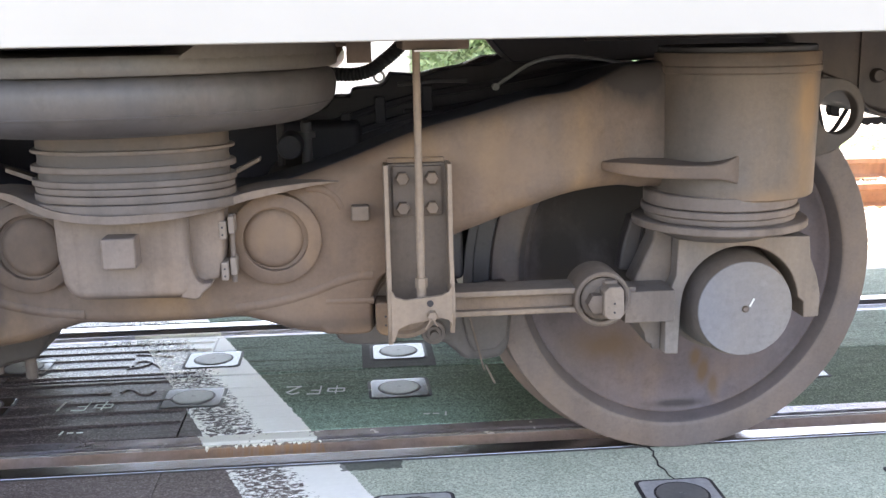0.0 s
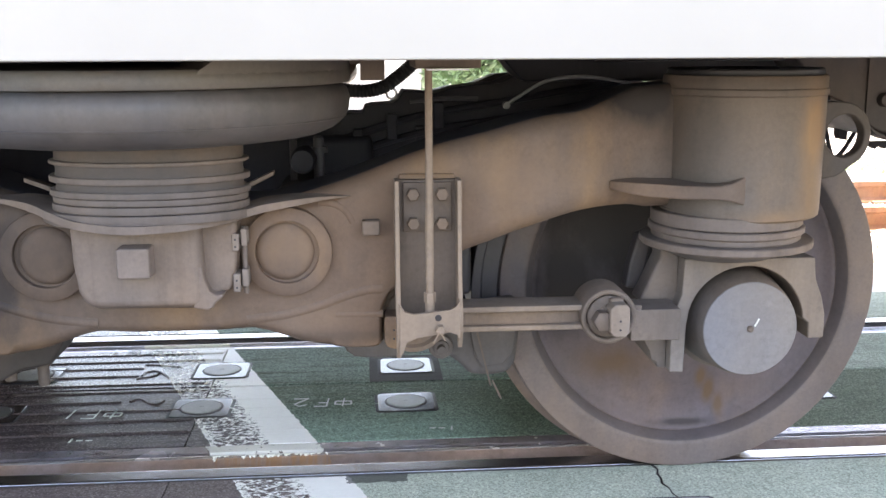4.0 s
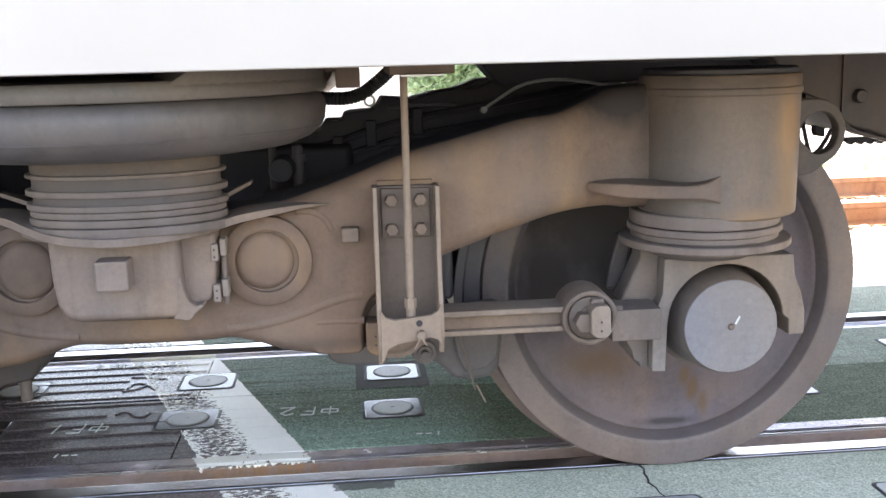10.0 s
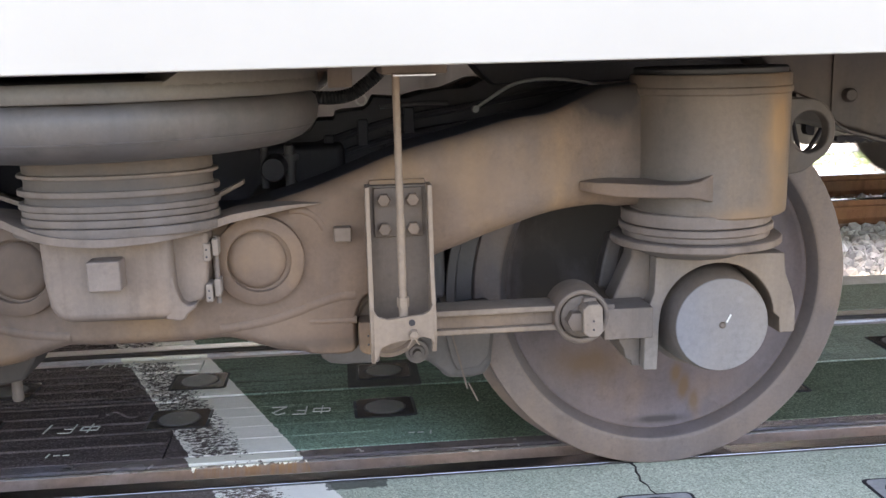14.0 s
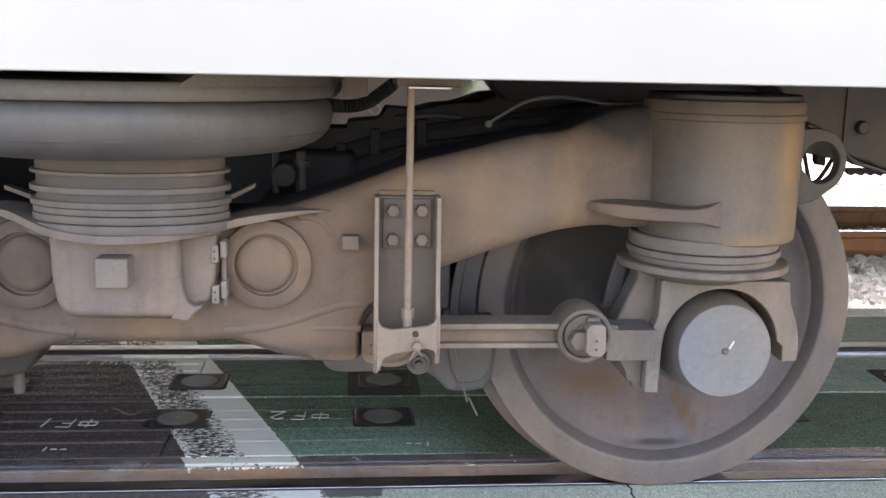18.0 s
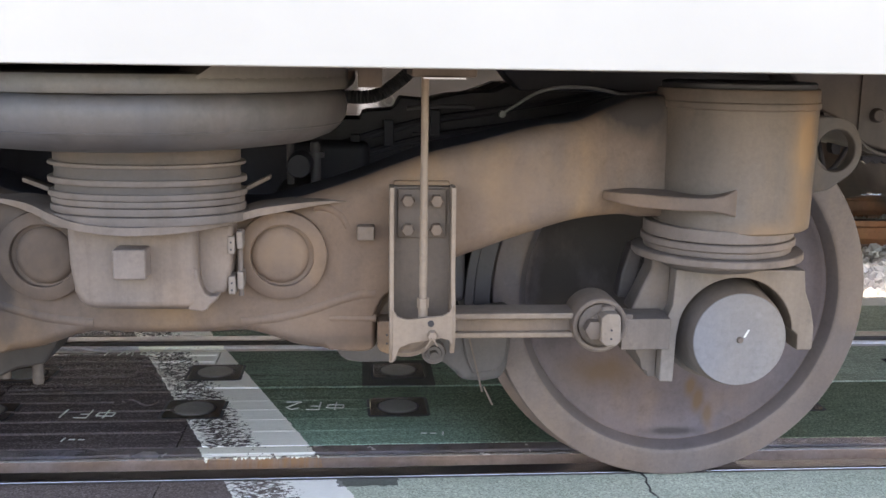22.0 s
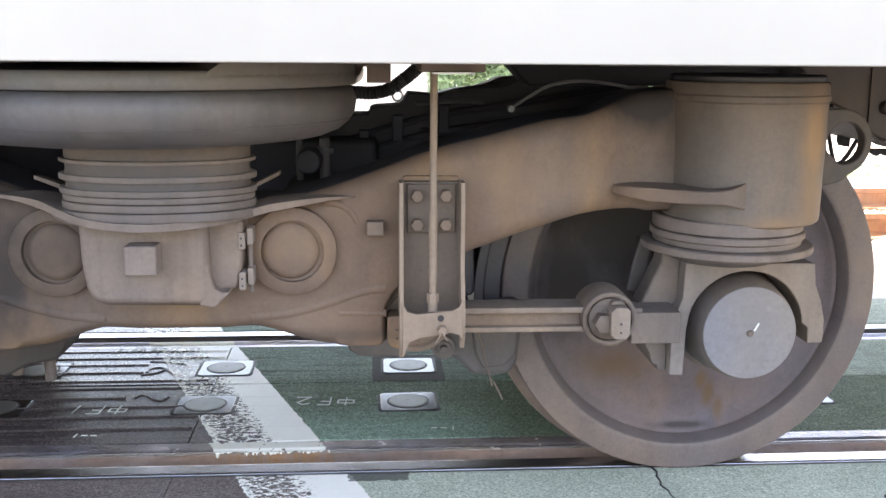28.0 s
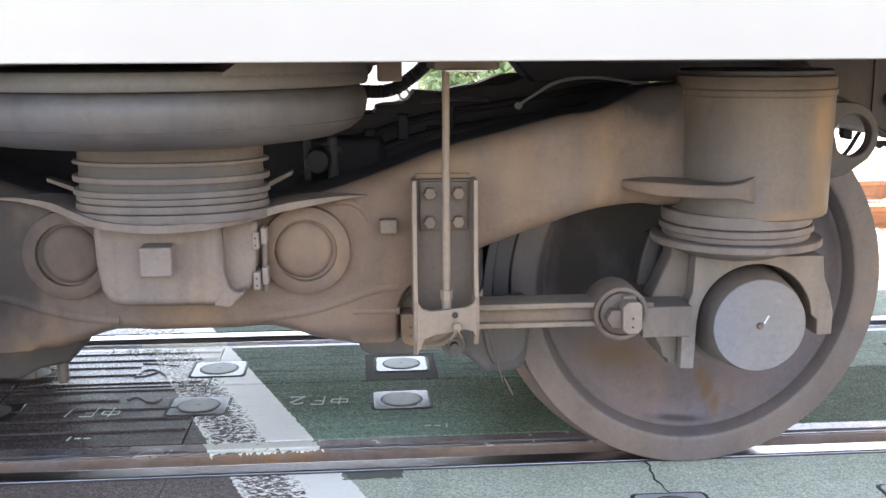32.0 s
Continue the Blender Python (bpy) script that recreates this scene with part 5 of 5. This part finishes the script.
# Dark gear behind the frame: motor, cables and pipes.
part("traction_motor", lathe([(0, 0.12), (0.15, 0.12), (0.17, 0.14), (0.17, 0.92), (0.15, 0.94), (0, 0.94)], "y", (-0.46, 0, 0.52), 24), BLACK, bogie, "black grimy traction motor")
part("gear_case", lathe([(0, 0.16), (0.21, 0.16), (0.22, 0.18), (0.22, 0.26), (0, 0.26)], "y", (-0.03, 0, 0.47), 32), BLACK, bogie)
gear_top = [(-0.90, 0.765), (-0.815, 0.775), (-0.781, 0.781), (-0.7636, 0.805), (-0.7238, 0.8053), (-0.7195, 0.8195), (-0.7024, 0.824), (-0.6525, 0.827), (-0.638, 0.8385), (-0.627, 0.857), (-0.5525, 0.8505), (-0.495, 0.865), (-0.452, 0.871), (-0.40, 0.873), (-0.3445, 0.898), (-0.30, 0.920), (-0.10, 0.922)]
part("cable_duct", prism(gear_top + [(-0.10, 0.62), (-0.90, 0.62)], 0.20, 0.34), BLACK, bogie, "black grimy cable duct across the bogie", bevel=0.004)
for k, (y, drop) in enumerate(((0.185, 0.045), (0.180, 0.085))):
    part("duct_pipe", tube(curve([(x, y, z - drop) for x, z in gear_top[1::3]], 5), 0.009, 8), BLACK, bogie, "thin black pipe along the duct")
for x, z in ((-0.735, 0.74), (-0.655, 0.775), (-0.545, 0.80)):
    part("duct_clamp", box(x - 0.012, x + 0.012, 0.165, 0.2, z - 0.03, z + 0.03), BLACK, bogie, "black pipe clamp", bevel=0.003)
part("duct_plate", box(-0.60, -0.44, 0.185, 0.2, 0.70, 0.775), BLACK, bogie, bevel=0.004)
part("brake_pipe", tube(curve([(-0.432, -0.2, 0.846), (-0.414, -0.2, 0.858), (-0.357, -0.2, 0.890), (-0.288, -0.2, 0.899), (-0.207, -0.2, 0.889), (-0.15, -0.2, 0.872)], 8), 0.0034, 8), WIRE, bogie, "curved grey pipe over the frame")
part("pipe_joint", lathe([(0, -0.21), (0.007, -0.21), (0.007, -0.19), (0, -0.19)], "y", (-0.436, 0, 0.843), 10), WIRE, bogie)
part("brake_pipe", tube(curve([(-0.62, 0.0, 0.842), (-0.53, 0.0, 0.848), (-0.47, 0.0, 0.846)], 5), 0.005, 8), NAVY, bogie)

# The gear of the other end and of the far side.
for ob in list(bogie.children):
    if ob.name.split(".")[0] in ("axle_link", "bracket", "brake_shoe", "frame_foot", "brake_unit", "axle_box", "axle_cover", "brake_beam", "frame_bush", "spring_seat", "seat_plate", "traction_motor", "gear_case", "cable_duct"):
        beam = ob.name.startswith("brake_beam")
        middle = ob.name[:5] in ("tract", "gear_", "cable")
        for other in (flip_end(ob),) if middle else (flip_far(ob), *(() if beam or ob.name[:4] in ("spri", "seat") else (flip_end(ob), flip_far(flip_end(ob))))):
            for child in ob.children:
                c = child.copy()
                scene.collection.objects.link(c)
                c.parent = other

# Small fittings in the dark between frame and floor.
for x, y, z0, z1, r in ((-0.815, -0.12, 0.68, 0.775, 0.011), (-0.872, -0.05, 0.68, 0.80, 0.008), (-1.36, 0.0, 0.66, 0.80, 0.010)):
    post = part("fitting_post", lathe([(0, z0), (r, z0), (r, z1), (r * 0.7, z1 + 0.004), (0, z1 + 0.004)], "z", (x, y, 0), 14), NAVY, bogie, "small upright fitting")
    part("fitting_collar", lathe([(0, z1 - 0.03), (r * 1.7, z1 - 0.03), (r * 1.7, z1 - 0.018), (0, z1 - 0.018)], "z", (x, y, 0), 12), NAVY, post)
part("valve_body", lathe([(0, -0.2), (0.022, -0.2), (0.026, -0.19), (0.026, -0.12), (0, -0.12)], "y", (-0.845, 0, 0.735), 20), BLACK, bogie, "round dark valve")


# ---- the car above ----
FLOOR_Z, SIDE = 0.942, -0.91
car = thing("railway_car", "white railway car body standing above the bogie", "train car")
SIDE_PROFILE = [(SIDE + 0.004, FLOOR_Z), (SIDE + 0.001, FLOOR_Z + 0.0015), (SIDE, FLOOR_Z + 0.004), (SIDE, 2.9), (SIDE + 0.10, 3.25), (SIDE + 0.15, 3.25), (SIDE + 0.05, 2.9), (SIDE + 0.05, FLOOR_Z + 0.004), (SIDE + 0.046, FLOOR_Z)]
CAR0, CAR1 = -4.2, 15.8
part("side_wall", along_x(SIDE_PROFILE, CAR0, CAR1), WHITE, car, "glossy white painted side wall")
part("side_wall", along_x([(1.132 - y, z) for y, z in SIDE_PROFILE], CAR0, CAR1), WHITE, car, "glossy white painted side wall")
part("roof", along_x([(SIDE + 0.10, 3.25), (-0.4, 3.5), (0.566, 3.58), (1.53, 3.5), (2.042 - 0.10, 3.25), (1.53, 3.40), (0.566, 3.5), (-0.4, 3.4)], CAR0, CAR1), TRAIN_GREY, car, "grey roof")
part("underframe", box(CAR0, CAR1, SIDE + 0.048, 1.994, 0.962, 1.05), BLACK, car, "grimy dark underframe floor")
for x in (CAR0, CAR1 - 0.05):
    part("end_wall", box(x, x + 0.05, SIDE + 0.055, 1.987, 1.052, 3.2), WHITE, car)
# Brackets hanging from the floor.
part("rod_bracket", box(-0.645, -0.548, -0.74, -0.56, 0.9275, 0.9635), DIM, car, "pale plate that holds the levelling rod", bevel=0.003)
part("bracket_lip", box(-0.628, -0.566, -0.748, -0.738, 0.9250, 0.9272), NOSING, car, "worn bright lip")
part("hanger_block", box(-0.725, -0.685, -0.55, -0.45, 0.905, 0.963), DIM, car, bevel=0.002)
part("hanger_bar", box(-0.80, -0.72, -0.52, -0.49, 0.931, 0.938), CASTING, car, bevel=0.001)
part("pipe_elbow", tube(curve([(-0.742, -0.45, 0.963), (-0.745, -0.45, 0.93), (-0.765, -0.45, 0.915), (-0.80, -0.45, 0.912)], 6), 0.014, 12), FRAME, car, "brown pipe elbow")
part("corrugated_hose", tube(curve([(-0.86, -0.1, 0.888), (-0.778, -0.1, 0.874), (-0.742, -0.1, 0.870), (-0.708, -0.1, 0.870), (-0.678, -0.1, 0.878), (-0.654, -0.1, 0.894), (-0.631, -0.1, 0.912), (-0.612, -0.1, 0.932), (-0.600, -0.1, 0.960), (-0.597, -0.1, 0.975)], 9), 0.0128, 10, ribs=0.0020), HOSE, car, "black corrugated hose under the floor")
part("hose_ring", lathe([(0.0085, -0.004), (0.013, -0.004), (0.013, 0.004), (0.0085, 0.004), (0.0085, -0.004)], "y", (-0.661, -0.05, 0.861), 20), WIRE, car, "small ring")
for x in (-0.30, -0.24, -0.35):
    part("floor_bolt", lathe([(0, 0.948), (0.008, 0.948), (0.008, 0.963), (0, 0.963)], "z", (x, -0.80, 0), 6), UNDER, car)

# Equipment box hung under the floor past the bogie.
prof = [(0.20, 0.962), (0.255, 0.905), (0.275, 0.881), (0.304, 0.850), (0.345, 0.832), (0.373, 0.810), (0.414, 0.775), (0.437, 0.7645), (0.4686, 0.757), (0.50, 0.745), (0.535, 0.738), (0.60, 0.735), (2.6, 0.735), (2.6, 0.962)]
equipment = part("equipment_box", prism(prof, -0.02, 1.15), UNDER, car, "grimy brown underfloor equipment box", bevel=0.008, segments=3)
part("box_flange", strip([(0.304, 0.847), (0.345, 0.829), (0.372, 0.807), (0.4137, 0.771), (0.437, 0.760), (0.4686, 0.7525), (0.51, 0.740), (0.56, 0.732), (2.6, 0.731)], 0.008, -0.05, 0.0), UNDER, equipment, bevel=0.002)
for x, z in ((0.442, 0.838), (0.56, 0.875)):
    part("box_boss", lathe([(0, -0.036), (0.012, -0.036), (0.016, -0.03), (0.016, -0.02), (0, -0.02)], "y", (x, 0, z), 18), UNDER, equipment)
part("box_seam", box(0.400, 0.404, -0.026, -0.019, 0.80, 0.955), UNDER, equipment)
part("terminal", box(0.615, 0.66, -0.07, -0.02, 0.80, 0.875), TRAIN_GREY, equipment, bevel=0.006)
part("toothed_strip", prism([(0.46 + 0.012 * k, 0.727 - (0.008 if k % 2 else 0.0)) for k in range(30)] + [(0.81, 0.737), (0.46, 0.737)], 0.06, 0.08), BLACK, equipment)
part("cable_loop", tube(curve([(0.452, 0.30, 0.79), (0.462, 0.30, 0.7446), (0.4772, 0.30, 0.689), (0.4876, 0.30, 0.674), (0.51, 0.30, 0.69), (0.545, 0.30, 0.75)], 6), 0.006, 8), BLACK, car, "black cable hanging beside the box")
part("cable_clip", prism([(0.4906, 0.7500), (0.4906, 0.7330), (0.4957, 0.7214), (0.5156, 0.7185), (0.5156, 0.7405), (0.5381, 0.7391), (0.5381, 0.7500)], 0.29, 0.32), BLACK, car, bevel=0.002)
# Black beam added to keep daylight out of the floor gap.
part("cross_member", box(-1.50, -0.80, -0.32, -0.20, 0.914, 0.9615), BLACK, car, "black beam added to close the gap under the floor")
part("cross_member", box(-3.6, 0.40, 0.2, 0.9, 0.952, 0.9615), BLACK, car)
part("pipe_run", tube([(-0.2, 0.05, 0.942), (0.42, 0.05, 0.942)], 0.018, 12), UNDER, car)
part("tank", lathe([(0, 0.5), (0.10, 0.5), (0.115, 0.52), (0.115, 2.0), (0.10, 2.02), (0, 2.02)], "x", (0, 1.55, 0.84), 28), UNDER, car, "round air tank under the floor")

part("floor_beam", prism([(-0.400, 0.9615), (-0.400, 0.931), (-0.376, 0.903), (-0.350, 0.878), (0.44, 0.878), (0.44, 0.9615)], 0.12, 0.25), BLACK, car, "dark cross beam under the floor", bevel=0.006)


# ---- the train that passes on the far track ----
CAR_L, GAP, CARS = 17.5, 0.5, 10
TRAIN_Y0, TRAIN_Y1 = 2.80, 5.65
train = thing("passing_train", "cream commuter train with grey underfloor boxes, running on the far track", "train")
wall_prof = [(TRAIN_Y0, 1.0), (TRAIN_Y0 - 0.0, 2.6), (TRAIN_Y0 + 0.15, 3.3), (TRAIN_Y0 + 0.7, 3.6), (TRAIN_Y1 - 0.7, 3.6), (TRAIN_Y1 - 0.15, 3.3), (TRAIN_Y1, 2.6), (TRAIN_Y1, 1.0)]
shell_mesh = mesh_of("car_shell", along_x(wall_prof, 0, CAR_L), TRAIN_WHITE)
window_mesh = mesh_of("window", box(0, 1.6, TRAIN_Y0 - 0.012, TRAIN_Y0 + 0.02, 1.9, 2.75), GLASS)
door_mesh = mesh_of("door", box(0, 1.3, TRAIN_Y0 - 0.010, TRAIN_Y0 + 0.02, 1.06, 2.95), TRAIN_GREY)
wheel_mesh = mesh_of("wheel", lathe([(0, -0.07), (0.42, -0.065), (0.43, -0.05), (0.43, 0.02), (0.455, 0.04), (0.45, 0.06), (0, 0.06)], "y", (0, 0, 0), 40), UNDER)
frame_mesh = mesh_of("bogie_frame", prism([(-1.3, 0.72), (-0.4, 0.62), (0.4, 0.62), (1.3, 0.72), (1.3, 0.60), (0.9, 0.52), (0.5, 0.40), (-0.5, 0.40), (-0.9, 0.52), (-1.3, 0.60)], 3.12, 3.36), TRAIN_DARK)
OPEN = [(-19.4, 0.2), (-25.1, 0.14), (-97.2, 0.2), (-111.25, 0.16), (-140.85, 0.12)]      # gaps between the boxes
CREAM = [(-32.4, 1.2), (-126.0, 1.3), (-152.8, 0.9)]                                  # cream cabinets among the dark ones
LOW = [(-17.4, 1.0), (-138.3, 1.3), (-30.3, 1.3), (-135.5, 1.2), (-152.8, 1.0), (-161.0, 2.0), (-166.5, 1.6)]   # boxes that reach far down
box_meshes = {}


def underfloor_box(length, z0, cream):
    key = (round(length, 2), z0, cream)
    if key not in box_meshes:
        box_meshes[key] = mesh_of("underfloor_box", box(0, length, TRAIN_Y0 + 0.06, TRAIN_Y1 - 0.4, z0, 0.985), TRAIN_WHITE if cream else TRAIN_DARK)
    return box_meshes[key]


TRAIN_AXLES = []
for c in range(CARS):
    x = -(c + 1) * (CAR_L + GAP)
    shell = part("car_shell", shell_mesh, TRAIN_WHITE, train, "cream painted car shell", at=pose(x, 0, 0))
    for k in range(3):
        part("door", door_mesh, TRAIN_GREY, shell, "grey sliding door", at=pose(2.0 + 6.1 * k, 0, 0))
    for k in range(4):
        part("window", window_mesh, GLASS, shell, "dark window", at=pose((0.15, 4.2, 10.3, 15.6)[k] if k < 3 else 15.7, 0, 0))
    s = x + 0.1
    while s < x + CAR_L - 0.3:
        length = min(1.1, x + CAR_L - 0.1 - s)
        middle = s + length / 2
        cream = any(abs(middle - a) < w for a, w in CREAM)
        low = any(abs(middle - a) < w for a, w in LOW)
        over_bogie = any(abs(middle - x - bx) < 1.9 for bx in (2.6, CAR_L - 2.6))
        pieces = [(s, s + length)]
        for a, w in OPEN:
            pieces = [q for p, e in pieces for q in (((p, min(e, a - w)), (max(p, a + w), e)) if p < a + w and e > a - w else ((p, e),)) if q[1] - q[0] > 0.08]
        for p, e in pieces:
            part("underfloor_box", underfloor_box(e - p, 0.64 if over_bogie else 0.28 if low else 0.46, cream), TRAIN_DARK, train,
                 "cream underfloor cabinet" if cream else "dark grimy underfloor box", at=pose(p, 0, 0))
        s += length + 0.05
    for bx in (2.6, CAR_L - 2.6):
        part("bogie_frame", frame_mesh, TRAIN_GREY, train, at=pose(x + bx, 0, 0))
        for wx in (-1.05, 1.05):
            hub = part("wheel_axle", lathe([(0, 3.1), (0.08, 3.1), (0.08, 5.3), (0, 5.3)], "y", (0, 0, 0), 12) if not TRAIN_AXLES else TRAIN_AXLES[0][0].data, UNDER, train, at=pose(x + bx + wx, 0, 0.43))
            part("wheel", wheel_mesh, WHEEL, hub, at=pose(0, 3.66, 0))
            part("wheel", wheel_mesh, WHEEL, hub, at=pose(0, 4.79, 0, 0, 0, 180))
            TRAIN_AXLES.append((hub, x + bx + wx))
    if c:
        part("coupler", box(-0.58, 0.08, 3.2, 5.2, 0.52, 0.98), TRAIN_DARK, train, "dark coupler and cables between cars", at=pose(x + CAR_L + GAP, 0, 0))
        part("gangway", box(-0.5, 0.0, 3.6, 4.9, 1.0, 3.2), BLACK, train, "black gangway between cars", at=pose(x + CAR_L + GAP, 0, 0))
SPEED, NOSE_TIME, NOSE_X = 14.4, 10.25, -0.3


# ---- what moves ----
ROLL = [(0, 0.0), (30.95, 0.0), (31.2, 0.010), (31.5, 0.0246), (31.75, 0.0335), (32, 0.0386)]


def motions():
    walk(car, [(t, pose(d, 0, 0)) for t, d in ROLL])
    walk(bogie, [(t, pose(d, 0, 0)) for t, d in ROLL])
    for axle, x in AXLES:
        walk(axle, [(t, pose(x, 0, R, 0, math.degrees(d / R), 0)) for t, d in ROLL])
    at = lambda t: NOSE_X + SPEED * (t - NOSE_TIME)
    turns = [(k * 0.04, math.degrees(SPEED * k * 0.04 / 0.43)) for k in range(801)]
    for hub, x in TRAIN_AXLES:
        walk(hub, [(t, pose(x, 0, 0.43, 0, a, 0)) for t, a in turns])
    walk(train, [(t, pose(at(t), 0, 0)) for t in (0, 8, 16, 24, 32)])


motions()
